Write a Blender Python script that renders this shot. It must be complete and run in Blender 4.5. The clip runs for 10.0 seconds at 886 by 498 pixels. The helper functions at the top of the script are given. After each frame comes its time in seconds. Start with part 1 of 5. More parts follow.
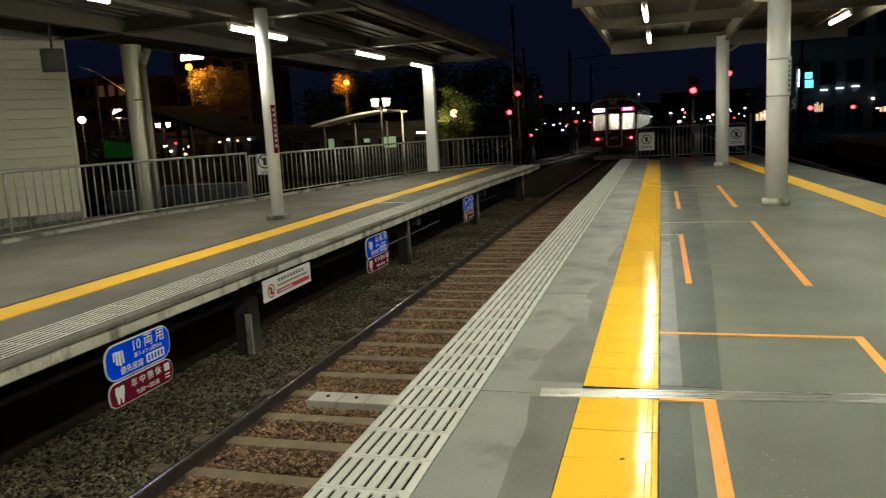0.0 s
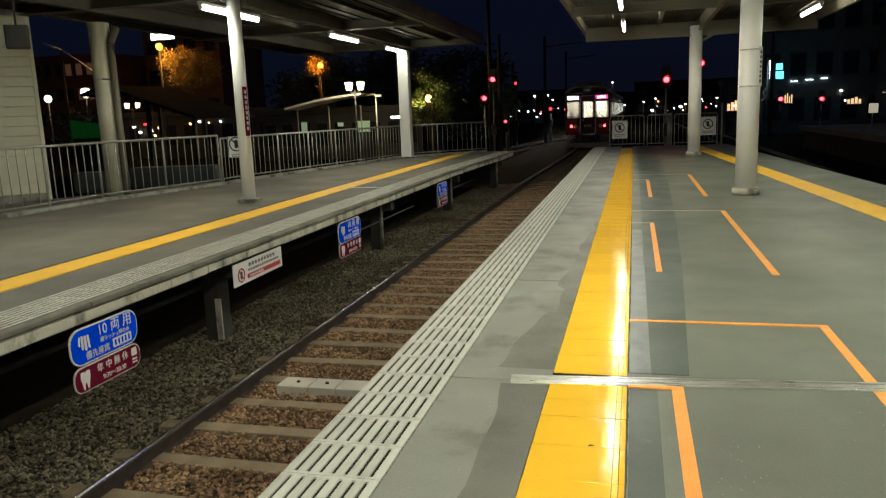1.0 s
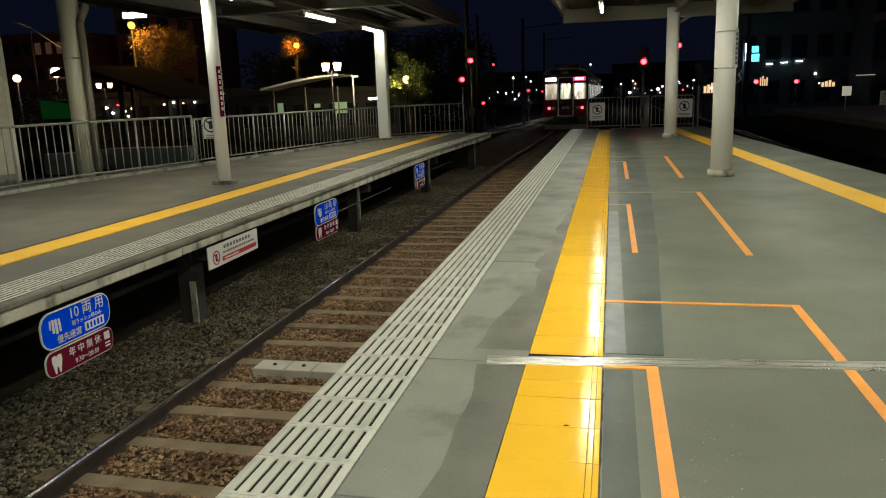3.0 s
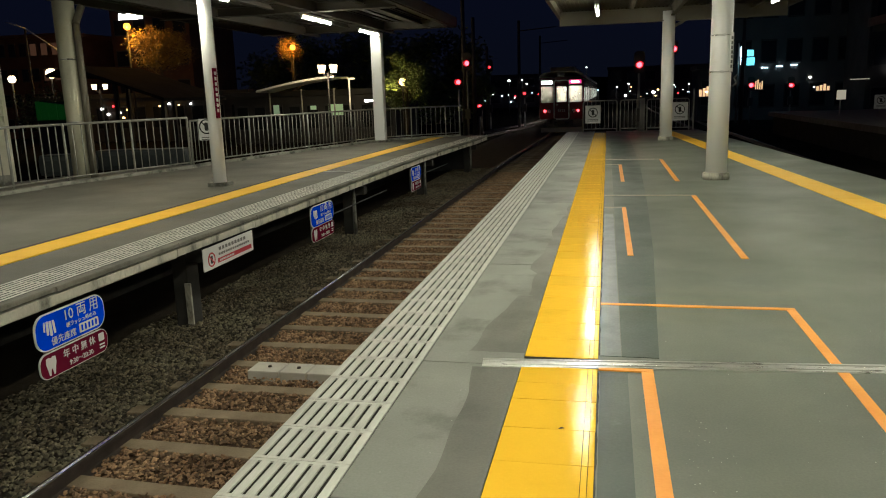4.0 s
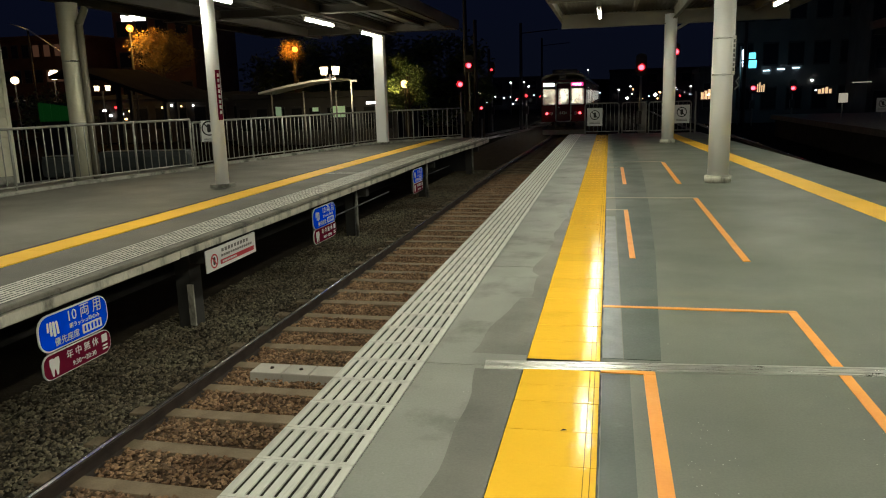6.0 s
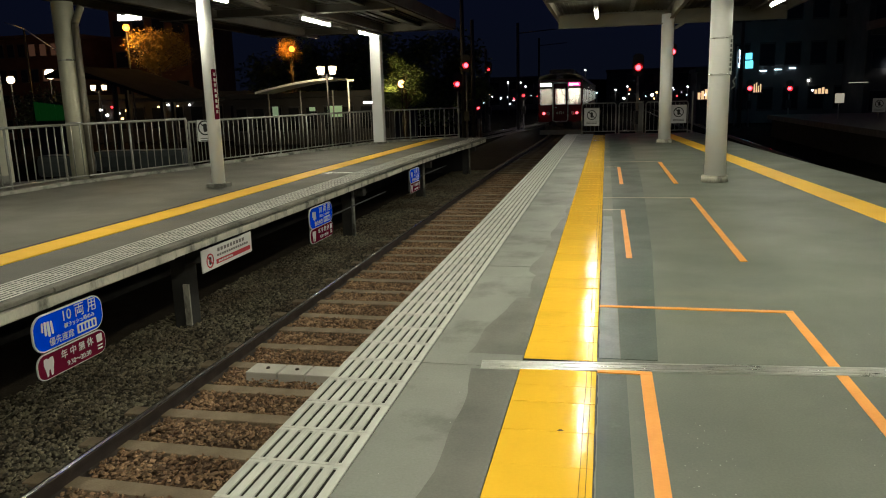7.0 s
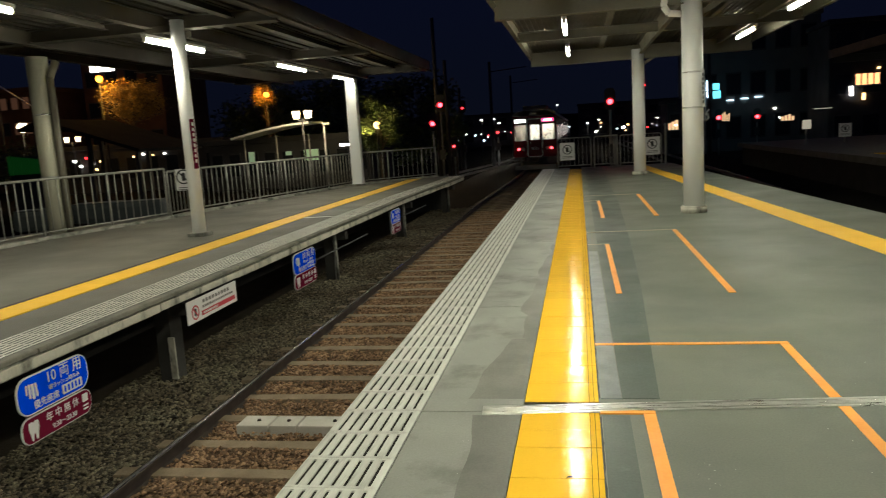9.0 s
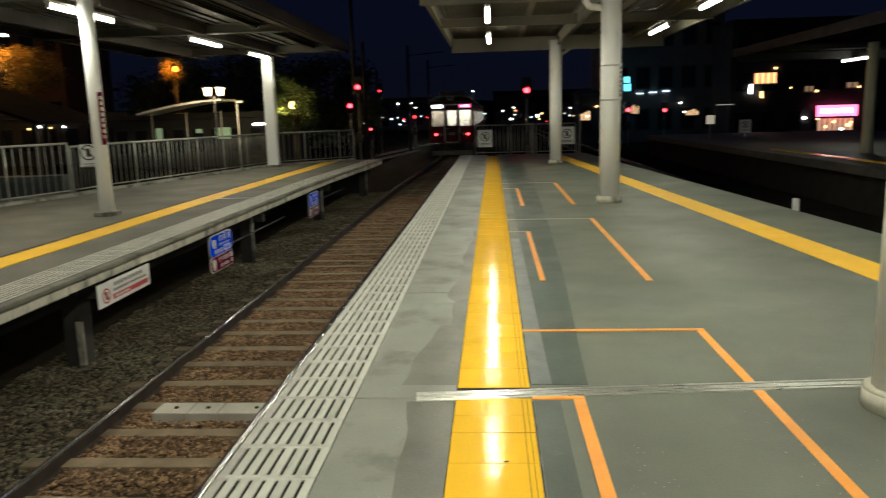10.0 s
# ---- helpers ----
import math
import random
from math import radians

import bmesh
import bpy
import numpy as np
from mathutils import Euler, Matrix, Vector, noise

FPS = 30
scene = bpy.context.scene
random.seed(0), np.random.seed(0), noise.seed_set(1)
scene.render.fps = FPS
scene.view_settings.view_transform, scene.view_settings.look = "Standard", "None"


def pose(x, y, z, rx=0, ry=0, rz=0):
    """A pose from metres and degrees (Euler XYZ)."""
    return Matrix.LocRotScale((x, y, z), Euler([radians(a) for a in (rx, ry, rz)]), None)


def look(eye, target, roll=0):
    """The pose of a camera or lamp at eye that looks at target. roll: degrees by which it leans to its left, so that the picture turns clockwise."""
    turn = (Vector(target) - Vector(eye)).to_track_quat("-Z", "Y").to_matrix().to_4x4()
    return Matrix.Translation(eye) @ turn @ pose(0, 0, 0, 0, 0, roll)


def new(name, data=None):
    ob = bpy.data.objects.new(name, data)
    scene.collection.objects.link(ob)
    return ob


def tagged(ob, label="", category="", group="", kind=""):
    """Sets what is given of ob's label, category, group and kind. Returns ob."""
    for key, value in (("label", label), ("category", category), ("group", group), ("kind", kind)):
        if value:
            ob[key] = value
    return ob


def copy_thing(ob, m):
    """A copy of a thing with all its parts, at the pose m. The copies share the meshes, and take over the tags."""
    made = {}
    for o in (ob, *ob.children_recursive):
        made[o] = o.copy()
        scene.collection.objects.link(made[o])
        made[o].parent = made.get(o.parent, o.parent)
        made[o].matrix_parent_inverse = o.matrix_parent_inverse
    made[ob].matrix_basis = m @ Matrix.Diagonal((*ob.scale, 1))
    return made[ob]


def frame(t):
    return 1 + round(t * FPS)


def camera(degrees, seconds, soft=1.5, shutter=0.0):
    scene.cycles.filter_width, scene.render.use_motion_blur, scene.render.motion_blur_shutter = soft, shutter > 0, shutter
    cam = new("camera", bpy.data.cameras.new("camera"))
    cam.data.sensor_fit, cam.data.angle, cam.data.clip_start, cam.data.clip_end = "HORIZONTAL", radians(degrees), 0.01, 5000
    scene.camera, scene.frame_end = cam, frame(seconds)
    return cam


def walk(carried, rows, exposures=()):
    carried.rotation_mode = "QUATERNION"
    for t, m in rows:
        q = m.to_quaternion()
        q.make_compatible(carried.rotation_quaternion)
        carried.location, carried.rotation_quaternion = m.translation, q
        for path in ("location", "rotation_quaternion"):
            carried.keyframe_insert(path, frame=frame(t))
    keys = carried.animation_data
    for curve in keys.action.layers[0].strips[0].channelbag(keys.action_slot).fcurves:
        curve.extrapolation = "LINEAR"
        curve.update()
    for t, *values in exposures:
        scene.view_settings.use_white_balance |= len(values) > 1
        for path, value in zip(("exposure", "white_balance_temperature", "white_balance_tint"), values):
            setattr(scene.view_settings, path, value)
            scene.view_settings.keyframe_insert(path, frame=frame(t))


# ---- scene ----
cam = camera(61.4, 10.0, soft=1.0, shutter=0.9)
PATH = [
    (0, (0.023, -0.014, 1.546), (-0.54, 1.878, 1.227), -3.1),
    (0.5, (0.03, -0.019, 1.557), (-0.488, 1.884, 1.226), -2.9),
    (1, (0.025, 0.009, 1.545), (-0.469, 1.913, 1.185), -2.2),
    (1.5, (0.027, 0.03, 1.531), (-0.45, 1.932, 1.14), -1.9),
    (2, (0.03, 0.042, 1.532), (-0.435, 1.944, 1.123), -1.8),
    (2.5, (0.033, 0.036, 1.534), (-0.416, 1.941, 1.124), -2.0),
    (4, (0.033, 0.035, 1.534), (-0.393, 1.947, 1.131), -1.8),
    (4.5, (0.028, 0.026, 1.535), (-0.403, 1.938, 1.134), -1.7),
    (5, (0.023, 0.021, 1.539), (-0.412, 1.931, 1.139), -1.7),
    (5.5, (0.026, 0.012, 1.54), (-0.408, 1.923, 1.142), -1.7),
    (7, (0.029, 0.037, 1.532), (-0.393, 1.951, 1.134), -1.6),
    (7.5, (0.029, 0.028, 1.536), (-0.404, 1.939, 1.137), -1.6),
    (8, (0.016, 0.016, 1.541), (-0.399, 1.937, 1.17), -2.1),
    (8.5, (0.012, 0.04, 1.564), (-0.4, 1.97, 1.236), -3.5),
    (9, (-0.065, 0.048, 1.582), (-0.432, 1.991, 1.28), -3.6),
    (9.5, (-0.136, 0.04, 1.61), (-0.399, 1.992, 1.265), -2.4),
    (10, (-0.196, 0.038, 1.603), (-0.334, 2.001, 1.249), -1.6),
]
walk(cam, [(t, look(eye, target, roll)) for t, eye, target, roll in PATH],
     exposures=[(0.0, 0.80), (1.0, 0.77), (2.5, 0.70), (4.0, 0.66), (8.0, 0.66), (9.0, 0.76), (10.0, 0.72)])

# ---------------------------------------------------------------- plan (metres)
EDGE_R = -1.475         # platform edge over the near track
GRATE_IN = -1.02        # inner side of the slotted edge plates
TACT_L, TACT_R = -0.43, 0.0
RAIL_Z = -1.05
BED_Z = -1.22
PLAT_END = 29.6
TRAIN_Y = 48.0


def smooth(t):
    t = min(1.0, max(0.0, t))
    return t * t * (3 - 2 * t)


def edge_left(y):
    """Edge of the opposite platform, which bends slightly inwards at its far end."""
    return -4.68 + 0.25 * smooth((y - 19.0) / 8.0)


def rail_left(y):
    """Left rail of the near track, which bears away past the platform end."""
    return -3.80 + 0.3 * smooth((y - 26.0) / 20.0)


def yellow_left(y):
    """Middle of the tactile row on the opposite platform."""
    return -6.08 - 0.09 * smooth((y - 9.0) / 7.0)


def edge_far(y):
    """Outer edge of the island platform, which tapers."""
    return 4.37 - 0.062 * (y - 13.3)


# ---------------------------------------------------------------- world
world = bpy.data.worlds.new("night_sky")
scene.world = world
world.use_nodes = True
wn = world.node_tree.nodes
wl = world.node_tree.links
wbg = wn["Background"]
wtc = wn.new("ShaderNodeTexCoord")
wsep = wn.new("ShaderNodeSeparateXYZ")
wramp = wn.new("ShaderNodeValToRGB")
wl.new(wtc.outputs["Generated"], wsep.inputs[0])
wl.new(wsep.outputs["Z"], wramp.inputs[0])
wl.new(wramp.outputs[0], wbg.inputs[0])
wramp.color_ramp.elements[0].position = 0.0
wramp.color_ramp.elements[0].color = (0.0016, 0.0022, 0.0048, 1)
wramp.color_ramp.elements[1].position = 0.35
wramp.color_ramp.elements[1].color = (0.0011, 0.0019, 0.0085, 1)
wbg.inputs[1].default_value = 1.0

LAMP_COLOUR = (1.0, 0.985, 0.79)
TUBE_W = 43.0


def area_lamp(x, y, z, power, sx=0.12, sy=1.2, colour=LAMP_COLOUR, turn=0.0):
    d = bpy.data.lights.new("tube_light", "AREA")
    d.shape = "RECTANGLE"
    d.size, d.size_y = sx, sy
    d.energy, d.color = power, colour
    d.spread = radians(170)
    ob = new("tube_light", d)
    ob.matrix_world = pose(x, y, z, 0, 0, turn)
    return ob


def point_lamp(x, y, z, power, colour, size=0.15):
    d = bpy.data.lights.new("lantern_light", "POINT")
    d.energy, d.color, d.shadow_soft_size = power, colour, size
    ob = new("lantern_light", d)
    ob.location = (x, y, z)
    return ob


# ---------------------------------------------------------------- materials
def node_mat(name):
    m = bpy.data.materials.new(name)
    m.use_nodes = True
    return m, m.node_tree.nodes, m.node_tree.links, m.node_tree.nodes["Principled BSDF"]


def surface(name, col, col2=None, scale=3.0, fine=60.0, rough=0.6, rough_var=0.15, metal=0.0,
            bump=0.15, bump_dist=0.004, pale=None, stain=None, stain_scale=0.6, stain_at=(0.52, 0.66), island=0.0, specular=0.5,
            stretch=(1, 1, 1)):
    """Two-scale noise over a base colour, stains with a shape of their own, fine relief."""
    m, n, l, p = node_mat(name)
    tc = n.new("ShaderNodeTexCoord")
    mp = n.new("ShaderNodeMapping")
    mp.inputs["Scale"].default_value = stretch
    l.new(tc.outputs["Object"], mp.inputs[0])
    big = n.new("ShaderNodeTexNoise")
    big.inputs["Scale"].default_value = scale
    big.inputs["Detail"].default_value = 6
    l.new(mp.outputs[0], big.inputs["Vector"])
    small = n.new("ShaderNodeTexNoise")
    small.inputs["Scale"].default_value = fine
    small.inputs["Detail"].default_value = 4
    l.new(mp.outputs[0], small.inputs["Vector"])
    mix = n.new("ShaderNodeMix")
    mix.data_type = "RGBA"
    col2 = col2 or tuple(c * 0.75 for c in col)
    mix.inputs["A"].default_value = (*col, 1)
    mix.inputs["B"].default_value = (*col2, 1)
    add = n.new("ShaderNodeMath")
    add.operation = "ADD"
    half = n.new("ShaderNodeMath")
    half.operation = "MULTIPLY"
    half.inputs[1].default_value = 0.5
    l.new(small.outputs[0], half.inputs[0])
    l.new(big.outputs[0], add.inputs[0])
    l.new(half.outputs[0], add.inputs[1])
    rng = n.new("ShaderNodeMapRange")
    rng.inputs["From Min"].default_value = 0.5
    rng.inputs["From Max"].default_value = 1.0
    l.new(add.outputs[0], rng.inputs[0])
    l.new(rng.outputs[0], mix.inputs["Factor"])
    out = mix.outputs["Result"]
    if stain:
        st = n.new("ShaderNodeTexNoise")
        st.inputs["Scale"].default_value = stain_scale
        st.inputs["Detail"].default_value = 8
        st.inputs["Roughness"].default_value = 0.65
        l.new(mp.outputs[0], st.inputs["Vector"])
        sr = n.new("ShaderNodeMapRange")
        sr.inputs["From Min"].default_value, sr.inputs["From Max"].default_value = stain_at
        l.new(st.outputs[0], sr.inputs[0])
        m2 = n.new("ShaderNodeMix")
        m2.data_type = "RGBA"
        l.new(out, m2.inputs["A"])
        m2.inputs["B"].default_value = (*stain, 1)
        l.new(sr.outputs[0], m2.inputs["Factor"])
        out = m2.outputs["Result"]
    if pale:
        pn = n.new("ShaderNodeTexNoise")
        pn.inputs["Scale"].default_value = 2.3
        pn.inputs["Detail"].default_value = 10
        pn.inputs["Roughness"].default_value = 0.8
        l.new(mp.outputs[0], pn.inputs["Vector"])
        pr = n.new("ShaderNodeMapRange")
        pr.inputs["From Min"].default_value, pr.inputs["From Max"].default_value = 0.60, 0.72
        pr.inputs["To Max"].default_value = 0.6
        l.new(pn.outputs[0], pr.inputs[0])
        m3 = n.new("ShaderNodeMix")
        m3.data_type = "RGBA"
        l.new(out, m3.inputs["A"])
        m3.inputs["B"].default_value = (*pale, 1)
        l.new(pr.outputs[0], m3.inputs["Factor"])
        out = m3.outputs["Result"]
    if island:
        info = n.new("ShaderNodeObjectInfo")
        geo = n.new("ShaderNodeNewGeometry")
        s = n.new("ShaderNodeMath")
        s.operation = "ADD"
        l.new(info.outputs["Random"], s.inputs[0])
        l.new(geo.outputs["Random Per Island"], s.inputs[1])
        fr = n.new("ShaderNodeMath")
        fr.operation = "FRACT"
        l.new(s.outputs[0], fr.inputs[0])
        hv = n.new("ShaderNodeHueSaturation")
        r3 = n.new("ShaderNodeMapRange")
        r3.inputs["To Min"].default_value, r3.inputs["To Max"].default_value = 1 - island, 1 + island
        l.new(fr.outputs[0], r3.inputs[0])
        l.new(r3.outputs[0], hv.inputs["Value"])
        l.new(out, hv.inputs["Color"])
        out = hv.outputs[0]
    l.new(out, p.inputs["Base Color"])
    rr = n.new("ShaderNodeMapRange")
    rr.inputs["To Min"].default_value, rr.inputs["To Max"].default_value = max(0.03, rough - rough_var), min(1, rough + rough_var)
    l.new(add.outputs[0], rr.inputs[0])
    rr.inputs["From Min"].default_value, rr.inputs["From Max"].default_value = 0.45, 1.05
    l.new(rr.outputs[0], p.inputs["Roughness"])
    p.inputs["Metallic"].default_value = metal
    p.inputs["Specular IOR Level"].default_value = specular
    if bump:
        b = n.new("ShaderNodeBump")
        b.inputs["Strength"].default_value = bump
        b.inputs["Distance"].default_value = bump_dist
        l.new(small.outputs[0], b.inputs["Height"])
        l.new(b.outputs[0], p.inputs["Normal"])
    return m


def glow(name, col, strength, base=None):
    m, n, l, p = node_mat(name)
    p.inputs["Base Color"].default_value = (*(base or col), 1)
    p.inputs["Emission Color"].default_value = (*col, 1)
    p.inputs["Emission Strength"].default_value = strength
    p.inputs["Roughness"].default_value = 0.4
    return m


def glass(name, tint=(1, 1, 1)):
    m, n, l, p = node_mat(name)
    p.inputs["Base Color"].default_value = (*tint, 1)
    p.inputs["Transmission Weight"].default_value = 1.0
    p.inputs["Roughness"].default_value = 0.02
    p.inputs["IOR"].default_value = 1.1
    return m


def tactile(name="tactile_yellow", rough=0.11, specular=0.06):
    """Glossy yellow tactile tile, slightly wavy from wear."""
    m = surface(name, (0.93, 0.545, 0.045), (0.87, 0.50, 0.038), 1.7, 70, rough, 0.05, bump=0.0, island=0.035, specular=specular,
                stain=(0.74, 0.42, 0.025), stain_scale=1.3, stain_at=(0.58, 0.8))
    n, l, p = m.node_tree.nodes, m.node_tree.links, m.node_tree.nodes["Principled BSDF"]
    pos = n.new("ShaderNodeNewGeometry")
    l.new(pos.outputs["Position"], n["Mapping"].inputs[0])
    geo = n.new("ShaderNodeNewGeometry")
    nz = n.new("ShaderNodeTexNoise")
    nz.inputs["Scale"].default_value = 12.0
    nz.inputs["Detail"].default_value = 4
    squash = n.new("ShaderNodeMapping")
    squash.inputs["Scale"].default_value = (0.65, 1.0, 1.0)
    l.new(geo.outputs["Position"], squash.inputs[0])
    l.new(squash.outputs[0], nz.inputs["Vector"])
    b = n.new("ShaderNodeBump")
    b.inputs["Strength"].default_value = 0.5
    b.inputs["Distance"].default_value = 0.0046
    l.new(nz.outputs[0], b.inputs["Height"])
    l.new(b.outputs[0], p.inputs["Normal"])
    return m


M_FLOOR = surface("platform_coating", (0.150, 0.160, 0.126), (0.098, 0.112, 0.088), 0.8, 90, 0.50, 0.10, bump=0.04, pale=(0.19, 0.205, 0.18),
                  stain=(0.088, 0.100, 0.082), stain_scale=0.9, stain_at=(0.50, 0.74))
M_FLOOR_EDGE = surface("platform_concrete", (0.25, 0.258, 0.228), (0.185, 0.192, 0.17), 1.2, 80, 0.50, 0.12, bump=0.15, island=0.07, pale=(0.33, 0.34, 0.31),
                       stain=(0.125, 0.133, 0.112), stain_scale=1.7, stain_at=(0.52, 0.66))
M_FLOOR_L = surface("platform_asphalt", (0.135, 0.128, 0.105), (0.094, 0.089, 0.073), 1.0, 120, 0.7, 0.12, bump=0.3,
                    stain=(0.09, 0.088, 0.08), stain_scale=0.5, stain_at=(0.55, 0.75))
M_GREEN = surface("dark_green_coating", (0.046, 0.067, 0.052), (0.034, 0.052, 0.041), 1.5, 70, 0.46, 0.1, bump=0.08, pale=(0.11, 0.135, 0.125))
M_PALE = surface("worn_grey_coating", (0.135, 0.155, 0.158), (0.085, 0.102, 0.104), 5.0, 60, 0.36, 0.06, bump=0.06)
M_CONC = surface("weathered_concrete", (0.33, 0.325, 0.28), (0.22, 0.215, 0.185), 2.0, 60, 0.85, 0.1, bump=0.4, bump_dist=0.01,
                 stain=(0.075, 0.075, 0.062), stain_scale=2.2, stain_at=(0.47, 0.62))
M_LIP = surface("edge_beam_concrete", (0.66, 0.635, 0.53), (0.46, 0.44, 0.365), 2.0, 60, 0.85, 0.1, bump=0.4, bump_dist=0.01,
                stain=(0.10, 0.098, 0.078), stain_scale=3.2, stain_at=(0.50, 0.68), stretch=(1, 1, 0.45))
M_KERB = surface("dirty_kerb_concrete", (0.24, 0.23, 0.185), (0.15, 0.145, 0.115), 2.0, 60, 0.85, 0.1, bump=0.5, bump_dist=0.01,
                 stain=(0.065, 0.064, 0.052), stain_scale=1.6, stain_at=(0.46, 0.66))
M_BORDER = surface("brown_border_paint", (0.040, 0.020, 0.012), (0.026, 0.014, 0.009), 3, 60, 0.7, 0.1, bump=0.1)
M_GRATE = surface("edge_plate_grey", (0.56, 0.565, 0.51), (0.43, 0.435, 0.39), 1.2, 14, 0.5, 0.1, bump=0.25, island=0.09,
                  stain=(0.29, 0.29, 0.25), stain_scale=2.4, stain_at=(0.54, 0.74), stretch=(9, 1.2, 1))
M_RIB = surface("worn_rib_plate", (0.66, 0.65, 0.57), (0.48, 0.47, 0.41), 1.5, 60, 0.55, 0.1, bump=0.1, island=0.12)
# near-black slot bed: the shade inside the plate slots is put into its colour
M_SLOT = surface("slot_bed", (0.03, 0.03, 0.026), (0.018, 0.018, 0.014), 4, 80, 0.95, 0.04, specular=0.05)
M_TACT = tactile()
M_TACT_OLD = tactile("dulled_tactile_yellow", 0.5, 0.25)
M_TAPE = surface("orange_tape", (0.94, 0.375, 0.045), (0.85, 0.32, 0.04), 4, 60, 0.45, 0.1, bump=0.03)
M_TAPE_OLD = surface("faded_tape", (0.46, 0.40, 0.30), (0.32, 0.29, 0.23), 5, 60, 0.55, 0.1, bump=0.03)
# concrete darkened in colour for the shade under the platform
M_SHADE_CONC = surface("shade_toned_concrete", (0.05, 0.048, 0.042), (0.032, 0.03, 0.027), 2.0, 50, 0.9, 0.08, bump=0.4, bump_dist=0.01)
M_PATCH = surface("repair_mortar", (0.150, 0.150, 0.126), (0.098, 0.100, 0.085), 1.6, 80, 0.42, 0.1, bump=0.12,
                  stain=(0.085, 0.085, 0.072), stain_scale=2.4, stain_at=(0.52, 0.70))
M_COVER = surface("pale_cover_concrete", (0.46, 0.44, 0.38), (0.36, 0.34, 0.29), 4, 70, 0.85, 0.1, bump=0.3)
# grey darkened for shade: between the plate ribs and on the distant floor
M_SHADE_GREY = surface("shade_grey", (0.042, 0.041, 0.035), (0.028, 0.027, 0.024), 3, 70, 0.7, 0.1, bump=0.2)
M_SHOULDER = surface("shoulder_bed", (0.038, 0.031, 0.022), (0.024, 0.019, 0.014), 3.0, 40, 0.95, 0.04, bump=0.7, bump_dist=0.02, specular=0.1)
# concrete darkened in colour to keep the distant platform looking unlit
M_UNLIT_CONC = surface("unlit_toned_concrete", (0.018, 0.017, 0.015), (0.012, 0.011, 0.010), 2.0, 50, 0.95, 0.04, bump=0.4, bump_dist=0.01, specular=0.1)
M_STEEL = surface("stainless_strip", (0.62, 0.62, 0.58), (0.50, 0.50, 0.47), 5, 120, 0.32, 0.1, metal=1.0, bump=0.03, stretch=(1, 12, 1))
M_RAIL = surface("rail_web_rust", (0.036, 0.023, 0.016), (0.021, 0.014, 0.011), 6, 80, 0.8, 0.1, bump=0.3)
M_RAILTOP = surface("rail_polished", (0.62, 0.61, 0.60), (0.48, 0.47, 0.46), 8, 120, 0.22, 0.08, metal=1.0, bump=0.02)
M_SLEEPER = surface("sleeper", (0.225, 0.172, 0.110), (0.135, 0.098, 0.060), 4, 60, 0.9, 0.08, bump=0.5, bump_dist=0.008, island=0.12)
M_BED = surface("ballast_bed", (0.115, 0.072, 0.042), (0.065, 0.040, 0.025), 9, 45, 0.97, 0.03, specular=0.08, bump=0.9, bump_dist=0.03)
M_STONE = surface("ballast_stone", (0.29, 0.182, 0.100), (0.15, 0.084, 0.044), 3, 50, 0.9, 0.06, bump=0.4, island=0.55)
M_STONE_G = surface("grey_ballast_stone", (0.17, 0.152, 0.100), (0.070, 0.048, 0.028), 0.9, 50, 0.9, 0.06, bump=0.4, island=0.8)
M_GROUND = surface("dark_ground", (0.020, 0.018, 0.015), (0.013, 0.012, 0.010), 0.5, 12, 0.95, 0.04, bump=0.6, bump_dist=0.03, specular=0.0)
M_COL = surface("cream_paint", (0.88, 0.88, 0.86), (0.84, 0.84, 0.81), 1.2, 50, 0.42, 0.1, bump=0.05,
                stain=(0.50, 0.48, 0.40), stain_scale=1.4, stain_at=(0.6, 0.85))
# beam colour lowered to carry the soffit's shade above the tubes
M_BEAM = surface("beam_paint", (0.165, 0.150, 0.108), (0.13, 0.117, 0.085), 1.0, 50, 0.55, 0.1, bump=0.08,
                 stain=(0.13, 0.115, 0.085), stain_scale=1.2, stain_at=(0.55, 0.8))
# darker copies of beam and roof colour, for the opposite soffit's shade
M_BEAM_SHADE = surface("shaded_beam_paint", (0.072, 0.061, 0.042), (0.052, 0.044, 0.03), 1.0, 50, 0.6, 0.1, bump=0.1,
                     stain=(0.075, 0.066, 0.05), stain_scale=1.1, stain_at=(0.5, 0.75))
M_ROOF_SHADE = surface("shaded_roof_sheet", (0.055, 0.047, 0.034), (0.036, 0.030, 0.022), 1.2, 40, 0.75, 0.1, bump=0.2,
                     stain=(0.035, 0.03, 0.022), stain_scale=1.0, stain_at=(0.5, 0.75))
# island roof sheet darkened likewise, underside shade held in the colour
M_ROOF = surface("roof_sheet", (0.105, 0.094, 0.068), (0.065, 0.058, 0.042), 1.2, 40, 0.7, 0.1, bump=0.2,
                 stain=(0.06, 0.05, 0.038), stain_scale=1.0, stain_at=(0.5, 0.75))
M_SIDING = surface("cream_siding", (0.62, 0.60, 0.46), (0.54, 0.52, 0.40), 1.5, 60, 0.6, 0.1, bump=0.1, island=0.04)
M_FENCE = surface("fence_galvanised", (0.33, 0.33, 0.29), (0.22, 0.22, 0.195), 5, 90, 0.45, 0.12, metal=0.3, bump=0.08)
M_PLANTER = surface("blue_grey_paint", (0.045, 0.055, 0.056), (0.03, 0.038, 0.04), 2, 60, 0.7, 0.1, bump=0.15)
M_WHITE = surface("sign_white", (0.80, 0.80, 0.78), (0.72, 0.72, 0.70), 3, 60, 0.4, 0.1, bump=0.02)
M_BLACK = surface("sign_black", (0.02, 0.02, 0.02), (0.03, 0.03, 0.03), 3, 60, 0.5, 0.1, bump=0.02)
